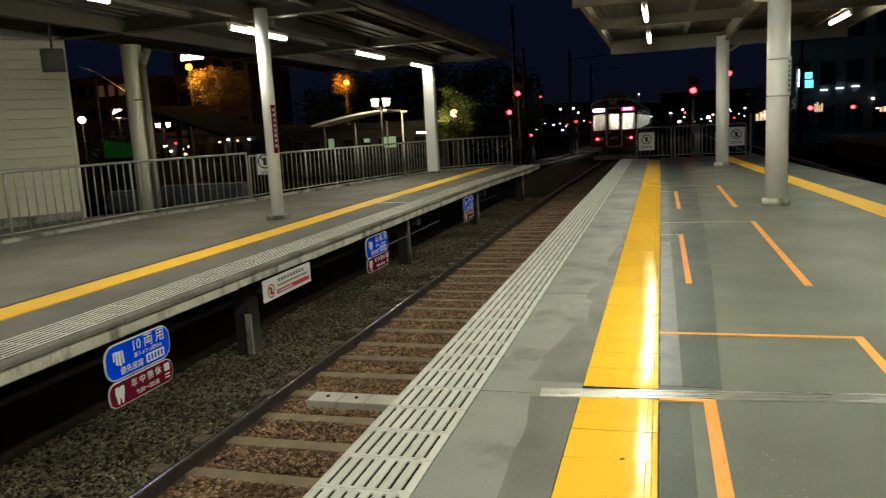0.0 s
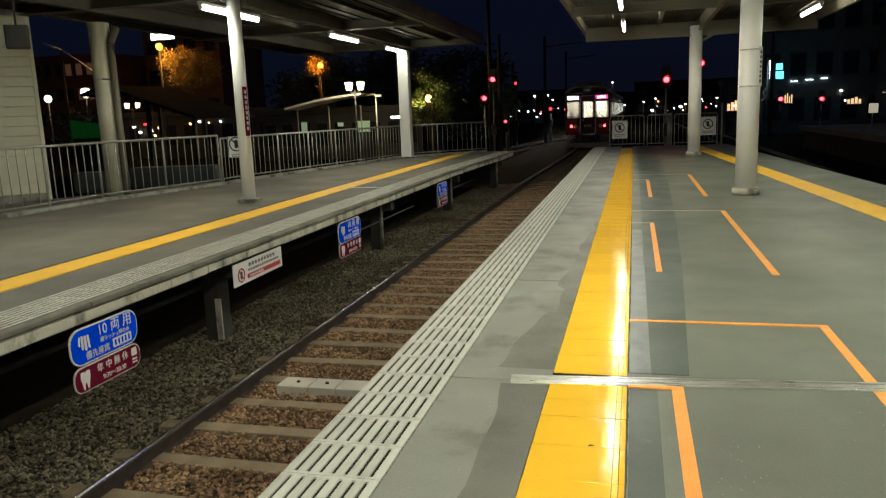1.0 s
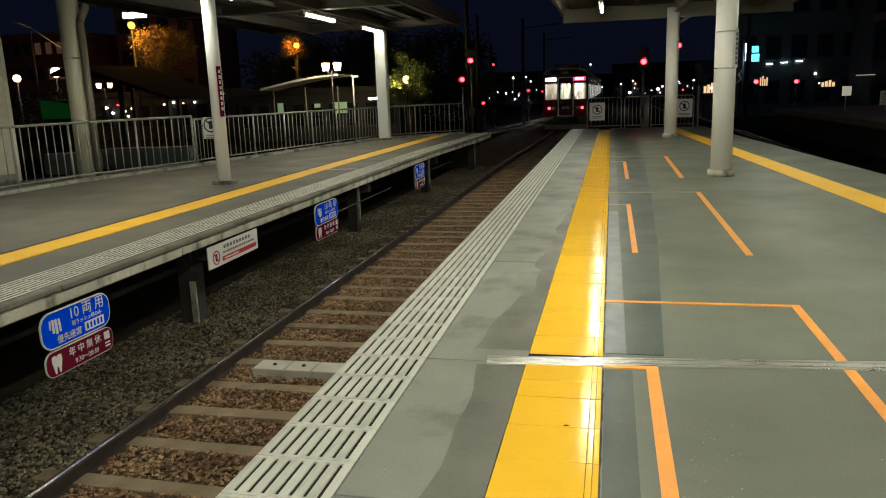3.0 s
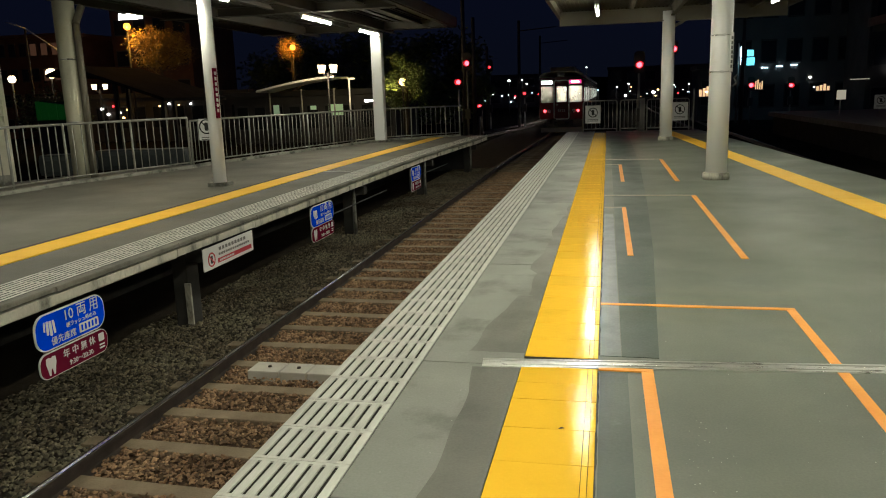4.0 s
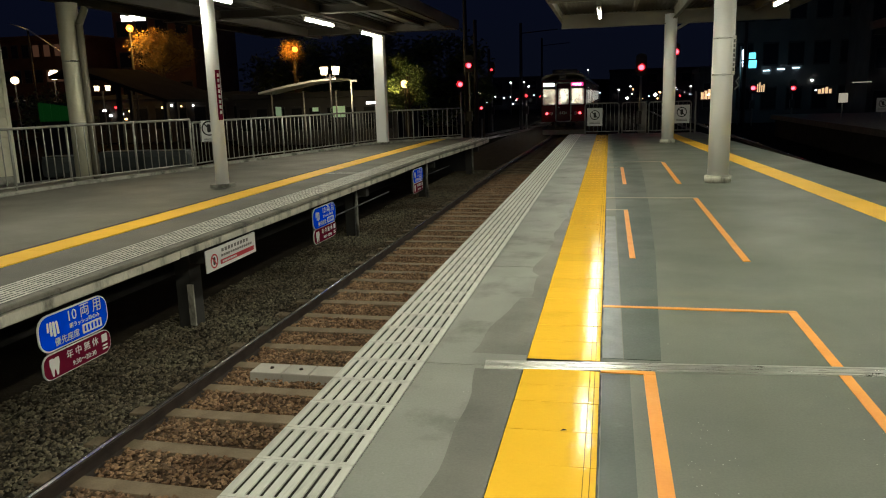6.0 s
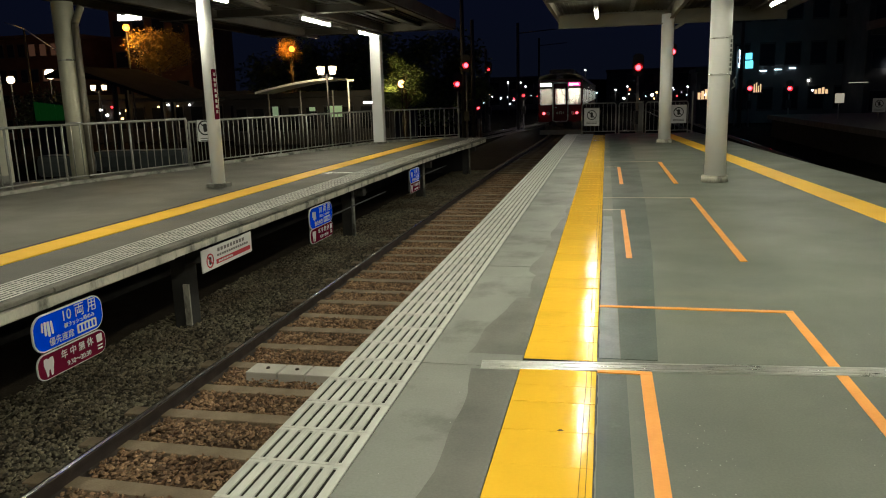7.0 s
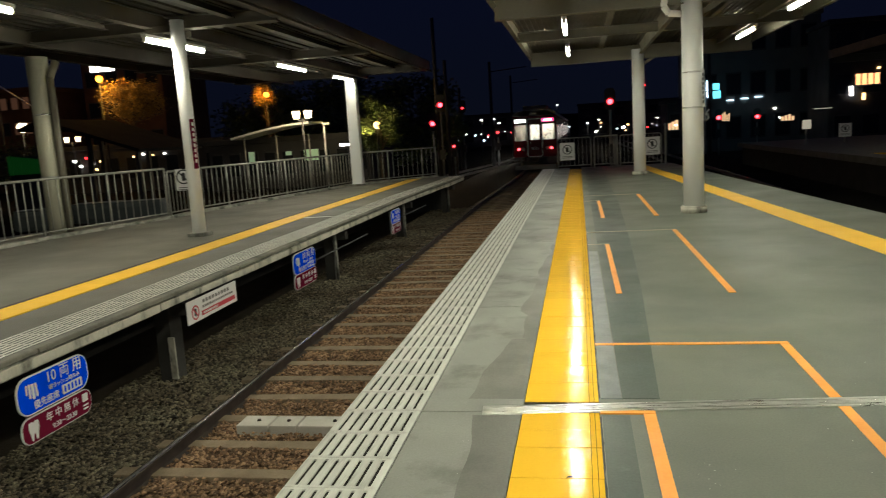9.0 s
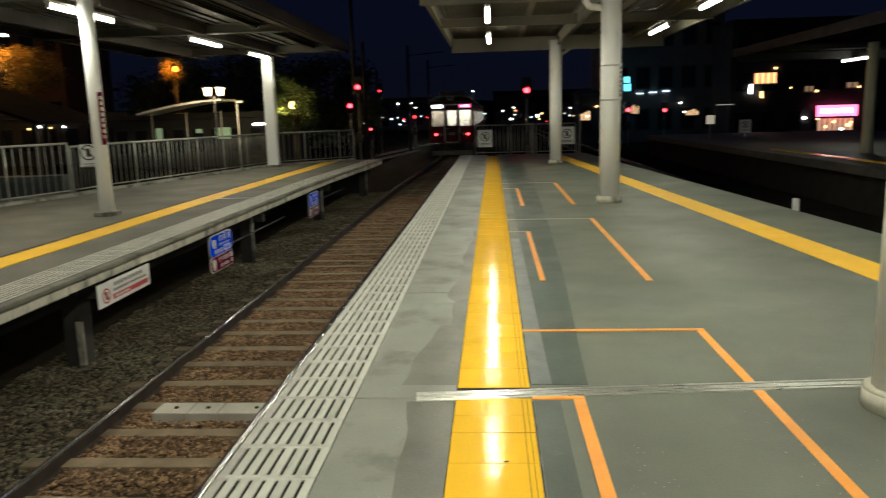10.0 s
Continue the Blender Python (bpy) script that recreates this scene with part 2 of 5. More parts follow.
M_RED = surface("sign_red", (0.55, 0.03, 0.045), (0.48, 0.025, 0.04), 3, 60, 0.4, 0.1, bump=0.02)
M_BLUE = surface("sign_blue", (0.0, 0.075, 0.92), (0.0, 0.065, 0.82), 3, 60, 0.6, 0.1, bump=0.02, specular=0.0)
M_MAROON_SIGN = surface("sign_maroon", (0.17, 0.012, 0.035), (0.14, 0.010, 0.03), 3, 60, 0.6, 0.1, bump=0.02, specular=0.0)
M_DARK = surface("dark_metal", (0.03, 0.03, 0.032), (0.02, 0.02, 0.022), 3, 60, 0.6, 0.1, bump=0.05)
M_GREYMETAL = surface("grey_metal", (0.25, 0.25, 0.24), (0.18, 0.18, 0.17), 3, 60, 0.5, 0.1, metal=0.4, bump=0.05)
M_BODY = surface("maroon_lacquer", (0.085, 0.010, 0.017), (0.07, 0.008, 0.014), 0.8, 40, 0.16, 0.05, bump=0.01)
M_CREAMROOF = surface("cream_roof", (0.62, 0.60, 0.50), (0.52, 0.50, 0.42), 1, 40, 0.45, 0.1, bump=0.03)
M_ALU = surface("aluminium_trim", (0.66, 0.66, 0.64), (0.56, 0.56, 0.54), 4, 90, 0.3, 0.1, metal=0.9, bump=0.02)
M_UNDER = surface("underframe_grey", (0.10, 0.105, 0.105), (0.06, 0.062, 0.062), 3, 60, 0.7, 0.1, bump=0.2)
M_CABIN = surface("cabin_cream", (0.74, 0.73, 0.62), (0.66, 0.65, 0.54), 2, 40, 0.6, 0.1, bump=0.02)
M_SEAT = surface("green_plush", (0.06, 0.16, 0.05), (0.05, 0.12, 0.04), 3, 90, 0.9, 0.05, bump=0.2)
M_BARK = surface("bark", (0.10, 0.075, 0.05), (0.06, 0.045, 0.03), 3, 30, 0.9, 0.05, bump=0.7, bump_dist=0.02)
M_LEAF = surface("leaves", (0.075, 0.105, 0.028), (0.05, 0.075, 0.02), 2, 30, 0.6, 0.1, bump=0.1, island=0.35)
# sodium lamp's gold light is partly put into this leaf colour
M_LEAF_LAMPLIT = surface("lamplit_gold_leaves", (0.25, 0.15, 0.022), (0.15, 0.085, 0.016), 2, 30, 0.6, 0.1, bump=0.1, island=0.35)
M_BRICK = surface("brown_facade", (0.085, 0.042, 0.03), (0.065, 0.032, 0.023), 1.2, 20, 0.8, 0.1, bump=0.2)
M_FACADE = surface("grey_facade", (0.10, 0.104, 0.104), (0.075, 0.078, 0.078), 0.8, 20, 0.8, 0.1, bump=0.2)
M_FACADE_D = surface("dark_facade", (0.035, 0.035, 0.038), (0.025, 0.025, 0.028), 0.8, 20, 0.8, 0.1, bump=0.2)
M_PANE = surface("dark_pane", (0.02, 0.022, 0.026), (0.015, 0.017, 0.02), 1, 20, 0.12, 0.05, bump=0.0)
M_TILEROOF = surface("grey_roof_tiles", (0.018, 0.018, 0.021), (0.013, 0.013, 0.015), 1.5, 30, 0.9, 0.05, bump=0.3, specular=0.05)
M_GLASS = glass("window_glass")
G_TUBE = glow("fluorescent_tube", (1.0, 0.985, 0.80), 21.0)
G_RED = glow("signal_red", (1.0, 0.022, 0.032), 13.0)
G_REDSOFT = glow("red_lamp", (1.0, 0.022, 0.03), 5.0)
G_SODIUM = glow("sodium_lamp", (1.0, 0.26, 0.03), 3.0)
G_WARM = glow("warm_lamp", (1.0, 0.58, 0.22), 2.6)
G_WHITE = glow("white_lamp", (1.0, 0.96, 0.88), 7.0)
G_CYAN = glow("cyan_sign", (0.16, 0.72, 0.85), 0.9)
G_PINK = glow("pink_sign", (1.0, 0.13, 0.26), 2.6)
G_SHOP = glow("shop_light", (1.0, 0.55, 0.36), 0.35)
G_DIM = glow("dim_window", (1.0, 0.62, 0.36), 0.14)
G_ROOM = glow("orange_room", (1.0, 0.46, 0.18), 1.3)
G_BLIND_W = glow("lit_blind_white", (0.95, 1.0, 0.97), 3.0)
G_BLIND_R = glow("lit_blind_red", (1.0, 0.02, 0.18), 1.8)
G_CEIL = glow("cabin_tube", (1.0, 0.98, 0.90), 45.0)
G_WINDOW = glow("lit_window", (1.0, 0.46, 0.26), 0.028, (0.04, 0.03, 0.03))
G_BLUEW = glow("cold_lamp", (0.62, 0.82, 1.0), 5.0)
G_BOARD = glow("lit_board", (1.0, 0.92, 0.70), 0.2)
G_PALE = glow("pale_green_light", (0.55, 0.80, 0.55), 0.10)
# weak emission in place of lamp light falling on the screen
G_GREEN = glow("green_screen_glow", (0.03, 0.45, 0.06), 0.02, (0.015, 0.07, 0.02))


# ---------------------------------------------------------------- mesh helpers
class Shape:
    """Collects vertices and faces for one mesh."""

    def __init__(self):
        self.v, self.f, self.s = [], [], []

    def add(self, verts, faces, smooth_faces=False):
        k = len(self.v)
        self.v.extend(tuple(map(float, p)) for p in verts)
        self.f.extend(tuple(i + k for i in f) for f in faces)
        self.s.extend([smooth_faces] * len(faces))
        return self

    def box(self, x0, x1, y0, y1, z0, z1, c=0.0, m=None):
        if c <= 0:
            vs = [(x, y, z) for z in (z0, z1) for y in (y0, y1) for x in (x0, x1)]
            fs = [(0, 2, 3, 1), (4, 5, 7, 6), (0, 1, 5, 4), (2, 6, 7, 3), (0, 4, 6, 2), (1, 3, 7, 5)]
        else:
            bm = bmesh.new()
            bmesh.ops.create_cube(bm, size=1)
            for p in bm.verts:
                p.co = ((x0 + x1) / 2 + p.co.x * (x1 - x0), (y0 + y1) / 2 + p.co.y * (y1 - y0), (z0 + z1) / 2 + p.co.z * (z1 - z0))
            bmesh.ops.bevel(bm, geom=bm.edges[:], offset=c, segments=2, profile=0.6, affect="EDGES", clamp_overlap=True)
            bm.verts.index_update()
            vs = [p.co[:] for p in bm.verts]
            fs = [[q.index for q in f.verts] for f in bm.faces]
            bm.free()
        if m is not None:
            vs = [m @ Vector(p) for p in vs]
        return self.add(vs, fs)

    def tube(self, a, b, r0, r1=None, seg=16, caps=True):
        a, b = Vector(a), Vector(b)
        r1 = r0 if r1 is None else r1
        q = (b - a).to_track_quat("Z", "Y")
        vs, fs = [], []
        for p, r in ((a, r0), (b, r1)):
            for i in range(seg):
                w = 2 * math.pi * i / seg
                vs.append(p + q @ Vector((r * math.cos(w), r * math.sin(w), 0)))
        k = len(self.v)
        self.add(vs, [(i, (i + 1) % seg, seg + (i + 1) % seg, seg + i) for i in range(seg)], True)
        if caps:
            self.f.append(tuple(k + i for i in reversed(range(seg))))
            self.f.append(tuple(k + seg + i for i in range(seg)))
            self.s += [False, False]
        return self

    def path(self, pts, r, seg=10):
        for a, b in zip(pts, pts[1:]):
            self.tube(a, b, r, r, seg)
        return self

    def ball(self, c, r, seg=12, rings=8, squash=1.0):
        vs = [(c[0], c[1], c[2] + r * squash)]
        for j in range(1, rings):
            a = math.pi * j / rings
            for i in range(seg):
                w = 2 * math.pi * i / seg
                vs.append((c[0] + r * math.sin(a) * math.cos(w), c[1] + r * math.sin(a) * math.sin(w), c[2] + r * squash * math.cos(a)))
        vs.append((c[0], c[1], c[2] - r * squash))
        fs = [(0, 1 + i, 1 + (i + 1) % seg) for i in range(seg)]
        for j in range(rings - 2):
            for i in range(seg):
                a, b = 1 + j * seg + i, 1 + j * seg + (i + 1) % seg
                fs.append((a, a + seg, b + seg, b))
        last = len(vs) - 1
        k = 1 + (rings - 2) * seg
        fs += [(last, k + (i + 1) % seg, k + i) for i in range(seg)]
        return self.add(vs, fs, True)

    def prism(self, outline, thick, m):
        """A flat outline (x, z), extruded by thick along -y, at pose m."""
        n = len(outline)
        vs = [m @ Vector((x, 0, z)) for x, z in outline] + [m @ Vector((x, thick, z)) for x, z in outline]
        fs = [tuple(range(n)), tuple(range(2 * n - 1, n - 1, -1))]
        fs += [(i, i + n, (i + 1) % n + n, (i + 1) % n) for i in range(n)]
        return self.add(vs, fs)

    def sweep(self, profile, ys, shift):
        """A closed profile (x, z) carried along y, moved sideways by shift(y)."""
        n = len(profile)
        vs = [(x + shift(y), y, z) for y in ys for x, z in profile]
        fs = [(j * n + i, j * n + (i + 1) % n, (j + 1) * n + (i + 1) % n, (j + 1) * n + i) for j in range(len(ys) - 1) for i in range(n)]
        fs += [tuple(range(n))[::-1], tuple((len(ys) - 1) * n + i for i in range(n))]
        return self.add(vs, fs)

    def mesh(self, name, *mats, weld=False):
        me = bpy.data.meshes.new(name)
        me.from_pydata(self.v, [], self.f)
        me.polygons.foreach_set("use_smooth", self.s)
        for m in mats:
            me.materials.append(m)
        me.update()
        bm = bmesh.new()
        bm.from_mesh(me)
        if weld:
            bmesh.ops.remove_doubles(bm, verts=bm.verts, dist=1e-4)
        bmesh.ops.recalc_face_normals(bm, faces=bm.faces)
        bm.to_mesh(me)
        bm.free()
        return me


def rounded(w, h, r, seg=6):
    """Outline of a rounded rectangle, centred."""
    pts = []
    for cx, cz, a0 in ((w / 2 - r, h / 2 - r, 0), (-w / 2 + r, h / 2 - r, 90), (-w / 2 + r, -h / 2 + r, 180), (w / 2 - r, -h / 2 + r, 270)):
        for i in range(seg + 1):
            a = radians(a0 + 90 * i / seg)
            pts.append((cx + r * math.cos(a), cz + r * math.sin(a)))
    return pts


def thing(name, label, category, at=(0, 0, 0), turn=0.0, group="", kind=""):
    ob = new(name)
    ob.empty_display_size = 0.2
    ob.matrix_basis = pose(*at, 0, 0, turn)
    return tagged(ob, label, category, group, kind)


def part(name, shape, material, parent=None, label=""):
    me = shape if isinstance(shape, bpy.types.Mesh) else shape.mesh(name, material)
    ob = new(name, me)
    if parent is not None:
        ob.parent = parent
    return tagged(ob, label)


def single(name, shape, material, label, category, kind="", group=""):
    """A thing of one mesh in world coordinates."""
    return tagged(new(name, shape.mesh(name, material)), label, category, group, kind)


def lettering(name, text, size, material, parent, m, label="", align="CENTER", extrude=0.0015):
    cu = bpy.data.curves.new(name, "FONT")
    cu.body, cu.size, cu.align_x, cu.align_y, cu.extrude = text, size, align, "CENTER", extrude
    cu.resolution_u = 3
    tmp = bpy.data.objects.new(name, cu)
    scene.collection.objects.link(tmp)
    bpy.context.view_layer.update()
    me = bpy.data.meshes.new_from_object(tmp.evaluated_get(bpy.context.evaluated_depsgraph_get()))
    bpy.data.objects.remove(tmp)
    me.transform(m)
    me.materials.clear()
    me.materials.append(material)
    ob = new(name, me)
    ob.parent = parent
    return tagged(ob, label)


# ================================================================ ground and tracks
s = Shape()
s.add([(-600, -200, BED_Z - 0.06), (600, -200, BED_Z - 0.06), (600, 900, BED_Z - 0.06), (-600, 900, BED_Z - 0.06)], [(0, 1, 2, 3)])
single("ground", s, M_GROUND, "dark bare ground around the station", "ground", "structure")

ys_track = [y * 1.0 for y in range(-14, 130)]
s = Shape()
s.sweep([(-0.9, BED_Z - 0.05), (2.0, BED_Z - 0.05), (1.6, BED_Z + 0.015), (-0.8, BED_Z + 0.015)], ys_track, lambda y: rail_left(y) + 0.75)
single("ballast_bed", s, M_BED, "brown gravel track bed between the platforms", "track bed", "structure")


def rail_profile():
    return [(-0.065, -0.155), (0.065, -0.155), (0.065, -0.143), (0.010, -0.125), (0.010, -0.045), (0.034, -0.036), (0.034, -0.004),
            (0.030, 0.0), (-0.030, 0.0), (-0.034, -0.004), (-0.034, -0.036), (-0.010, -0.045), (-0.010, -0.125), (-0.065, -0.143)]


def rail(shift, ys):
    ob = thing("rail", "rusty steel rail with a polished running surface", "rail", group="rails")
    a = Shape().sweep([(x, z + RAIL_Z) for x, z in rail_profile()], ys, shift)
    part("rail_body", a, M_RAIL, ob)
    b = Shape().sweep([(-0.012, RAIL_Z), (0.027, RAIL_Z), (0.022, RAIL_Z + 0.003), (-0.009, RAIL_Z + 0.003)], ys, shift)
    part("running_surface", b, M_RAILTOP, ob, "polished steel running surface")


rail(rail_left, ys_track)
rail(lambda y: rail_left(y) + 1.435, ys_track)
for off in (5.55, 7.05):
    rail(lambda y, off=off: off, ys_track)

ys_side = [40.0 + 2.0 * i for i in range(30)]
for off in (0.0, 1.435):
    rail(lambda y, off=off: -9.6 + off + 0.125 * (y - 44.0), ys_side)

# sleepers under the near track
sl = Shape()
sl.box(-0.35, 1.95, -0.085, 0.085, -0.13, 0.0, 0.012)
sl_me = sl.mesh("sleeper", M_SLEEPER)
sleepers = thing("sleepers", "row of worn concrete and timber sleepers in ballast", "sleepers", kind="structure")
rs = random.Random(4)
y = -3.67
while y < 75:
    ob = part("sleeper", sl_me, None, sleepers)
    ob.matrix_basis = pose(rail_left(y) + rs.uniform(-0.03, 0.03), y, RAIL_Z - 0.118 + rs.uniform(-0.008, 0.008), 0, rs.uniform(-0.5, 0.5), rs.uniform(-1.2, 1.2))
    y += 0.62

# pale concrete trough cover of three blocks across the track
trough = thing("trough_cover", "pale concrete cable cover of three blocks across the track", "cable cover")
px = -3.45
for w in (0.34, 0.29, 0.62):
    blk = part("cover_block", Shape().box(px, px + w - 0.012, 6.50, 6.76, RAIL_Z - 0.16, RAIL_Z - 0.045, 0.012), M_COVER, trough)
    part("lifting_bolt", Shape().tube((px + w * 0.55, 6.63, RAIL_Z - 0.046), (px + w * 0.55, 6.63, RAIL_Z - 0.031), 0.022, 0.018, 8), M_RAIL, blk)
    px += w


def scatter_stones(name, count, place, size, material, label, seed):
    """Loose angular stones, joined."""
    g = np.random.RandomState(seed)
    base = np.array([(1, 0, 0), (-1, 0, 0), (0, 1, 0), (0, -1, 0), (0, 0, 1), (0, 0, -1)], float)
    faces = np.array([(0, 2, 4), (2, 1, 4), (1, 3, 4), (3, 0, 4), (2, 0, 5), (1, 2, 5), (3, 1, 5), (0, 3, 5)])
    pos = place(g, count)
    r = size * g.uniform(0.55, 1.35, (count, 1, 1))
    v = base[None] * g.uniform(0.6, 1.15, (count, 6, 3)) + g.uniform(-0.28, 0.28, (count, 6, 3))
    v[:, :, 2] *= 0.7
    a = g.uniform(0, 2 * np.pi, count)
    ca, sa = np.cos(a)[:, None], np.sin(a)[:, None]
    vx, vy = v[:, :, 0] * ca - v[:, :, 1] * sa, v[:, :, 0] * sa + v[:, :, 1] * ca
    v = np.stack([vx, vy, v[:, :, 2]], -1) * r + pos[:, None]
    f = (faces[None] + 6 * np.arange(count)[:, None, None]).reshape(-1, 3)
    me = bpy.data.meshes.new(name)
    me.from_pydata(v.reshape(-1, 3).tolist(), [], f.tolist())
    me.materials.append(material)
    me.update()
    tagged(new(name, me), label, "ballast", kind="stuff")


def between(g, n):
    y = -4.0 + 30 * g.uniform(0, 1, n) ** 1.15
    x = np.array([rail_left(v) for v in y]) + g.uniform(0.05, 2.3, n)
    ph = ((y + 3.67) / 0.62) % 1.0
    low = np.where((ph < 0.15) | (ph > 0.85), -0.042, 0.0)
    return np.stack([x, y, RAIL_Z - 0.135 + low + g.uniform(-0.02, 0.025, n)], -1)


def shoulder(g, n):
    y = -4.0 + 32 * g.uniform(0, 1, n) ** 1.1
    off = g.uniform(0.06, 1.9, n)
    x = np.array([rail_left(v) for v in y]) - off
    return np.stack([x, y, RAIL_Z - 0.15 - 0.035 * off + g.uniform(-0.012, 0.03, n)], -1)


scatter_stones("ballast_gravel", 90000, between, 0.022, M_STONE, "brown crushed stone between the sleepers", 3)
scatter_stones("shoulder_gravel", 75000, shoulder, 0.023, M_STONE_G, "dull grey crushed stone beside the rail", 5)
shs = Shape().sweep([(-3.5, BED_Z - 0.05), (-0.05, BED_Z - 0.05), (-0.05, RAIL_Z - 0.155), (-1.9, RAIL_Z - 0.225)], ys_track, rail_left)
single("ballast_shoulder", shs, M_SHOULDER, "dark gravel shoulder beside the rail", "track bed", "structure")

# ================================================================ island platform
ys_plat = [float(v) for v in range(-14, 30)]
PE = PLAT_END


def far_strip(x_in, x_out, y0=-14.0, y1=PE):
    """Corners of a strip along the tapering side, given as distances in from its edge."""
    return [(edge_far(y0) - x_in, y0), (edge_far(y1) - x_in, y1), (edge_far(y1) - x_out, y1), (edge_far(y0) - x_out, y0)]


def slab(name, corners, z0, z1, material, label, category="platform"):
    n = len(corners)
    s = Shape().add([(x, y, z0) for x, y in corners] + [(x, y, z1) for x, y in corners],
                    [tuple(range(n)), tuple(range(n, 2 * n))] + [(i, (i + 1) % n, n + (i + 1) % n, n + i) for i in range(n)])
    return single(name, s, material, label, category, "structure")


slab("platform_floor", [(TACT_R, -14), (edge_far(-14) - 1.05, -14), (edge_far(PE) - 1.05, PE), (TACT_R, PE)], -0.3, 0.0, M_FLOOR,
     "grey-green coated platform floor, slightly glossy")
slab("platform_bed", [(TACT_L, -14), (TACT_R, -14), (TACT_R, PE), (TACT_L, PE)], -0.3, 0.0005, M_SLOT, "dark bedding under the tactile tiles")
slab("platform_ledge", [(EDGE_R, -14), (GRATE_IN, -14), (GRATE_IN, PE), (EDGE_R, PE)], -0.3, -0.004, M_SLOT, "shallow ledge under the edge plates, dark for the shade in the slots")
slab("platform_edge_far", [(edge_far(-14) - 1.05, -14), (edge_far(-14), -14), (edge_far(PE), PE), (edge_far(PE) - 1.05, PE)], -0.3, -0.003,
     M_FLOOR, "pale concrete edge strip of the island platform")
slab("platform_base", [(EDGE_R + 0.12, -14), (edge_far(-14) - 0.12, -14), (edge_far(PE) - 0.12, PE - 0.1), (EDGE_R + 0.12, PE - 0.1)],
     BED_Z - 0.06, -0.3, M_CONC, "stained concrete base of the island platform")

# concrete slabs between the edge plates and the tactile tiles
paving = thing("edge_paving", "smooth grey concrete slabs behind the platform edge", "paving", kind="structure")
joints = [-14, -10.4, -6.8, -3.2, 0.45, 2.55, 4.10, 6.675, 10.6, 14.2, 17.8, 21.4, 25.0, PE]
for a, b in zip(joints, joints[1:]):
    part("concrete_slab", Shape().box(GRATE_IN + 0.004, TACT_L - 0.003, a + 0.005, b - 0.005, -0.3, 0.0, 0.003), M_FLOOR_EDGE, paving)

# coating patches and painted strips
slab("coating_strip", [(0.135, 4.31), (0.345, 4.31), (0.372, 4.93), (0.481, 7.29), (0.586, 10.7), (0.70, 16.0), (0.75, PE), (0.135, PE)], -0.01, 0.003, M_GREEN, "dark green coating strip beside the tactile tiles", "floor coating")
slab("coating_strip", [(0.012, 4.31), (0.131, 4.31), (0.122, 9.6), (0.012, 9.6)], -0.01, 0.003, M_PALE, "worn shiny grey coating strip", "floor coating")
slab("coating_strip", [(0.012, -14), (0.135, -14), (0.16, 4.05), (0.012, 4.05)], -0.01, 0.003, M_GREEN, "dark green coating strip beside the tactile tiles", "floor coating")

# pale chips on the floor
gc = random.Random(17)
chips = Shape()
for cx_, cy_, sx_, sy_, n_ in ((1.0, 5.0, 1.2, 2.2, 34), (0.46, 3.05, 0.07, 0.28, 34), (1.30, 3.15, 0.16, 0.32, 26), (-0.72, 2.7, 0.08, 0.4, 10)):
    for i in range(n_):
        x, y, r = gc.gauss(cx_, sx_), gc.gauss(cy_, sy_), gc.uniform(0.0012, 0.0032)
        if not (-0.45 < x < 0.02 or x < -0.98 or y < 1.5):
            chips.ball((x, y, 0.003), r, 5, 4, 0.4)
single("pale_chips", chips, M_GRATE, "tiny pale chips scattered on the platform floor", "litter", "stuff")

# rough repair strips against the tactile tiles
gr = random.Random(9)


def repair(y0, y1, wmin, wmax, label):
    ys_r = np.linspace(y0, y1, 26)
    left = [TACT_L - 0.006 - (wmin + (wmax - wmin) * (v - y0) / (y1 - y0)) - 0.022 * math.sin(v * 3.1 + y0) - 0.012 * math.sin(v * 7.7 + 2 * y0) - gr.uniform(0, 0.006) for v in ys_r]
    if y0 > 5:
        left[0] = left[0] * 0.6 + TACT_L * 0.4
    s = Shape()
    s.add([(x, v, 0.0025) for x, v in zip(left, ys_r)] + [(TACT_L - 0.004, v, 0.0025) for v in ys_r],
          [(i, i + 1, 27 + i, 26 + i) for i in range(25)])
    single("floor_repair", s, M_PATCH, label, "floor repair", "structure")


repair(1.0, 4.04, 0.22, 0.24, "dark mortar repair beside the tactile tiles")
repair(4.3, 5.6, 0.36, 0.16, "dark mortar repair beside the tactile tiles")
repair(5.6, 6.32, 0.14, 0.11, "dark mortar repair beside the tactile tiles")
repair(6.32, 10.3, 0.165, 0.025, "dark mortar repair beside the tactile tiles")

# rough seam between tactile tiles and coating, its shadow laid on as dark strip
gs_ = random.Random(23)
ys_s = [2.0 + 0.07 * i for i in range(130)]
seam = Shape()
seam.add([(0.0005, v, 0.0042) for v in ys_s] + [(gs_.uniform(0.003, 0.011), v, 0.0042) for v in ys_s],
         [(i, i + 1, len(ys_s) + i + 1, len(ys_s) + i) for i in range(len(ys_s) - 1) if not 4.0 < ys_s[i] < 4.3])
single("floor_seam", seam, M_SHADE_CONC, "rough seam beside the tactile tiles, its shadow laid on as a dark strip", "seam", "structure")

# steel expansion joint
jt = thing("expansion_joint", "stainless steel expansion joint across the platform", "expansion joint", at=(-0.66, 4.12, 0.0), turn=4.6)
part("cover_strip", Shape().box(0, 3.9, -0.075, 0.055, -0.005, 0.007, 0.003), M_STEEL, jt)
part("raised_rib", Shape().box(0, 3.9, 0.015, 0.035, 0.006, 0.013, 0.002), M_STEEL, jt)
part("raised_rib", Shape().box(0, 3.9, -0.05, -0.035, 0.006, 0.012, 0.002), M_STEEL, jt)

# orange queue markings
tape_no = 0


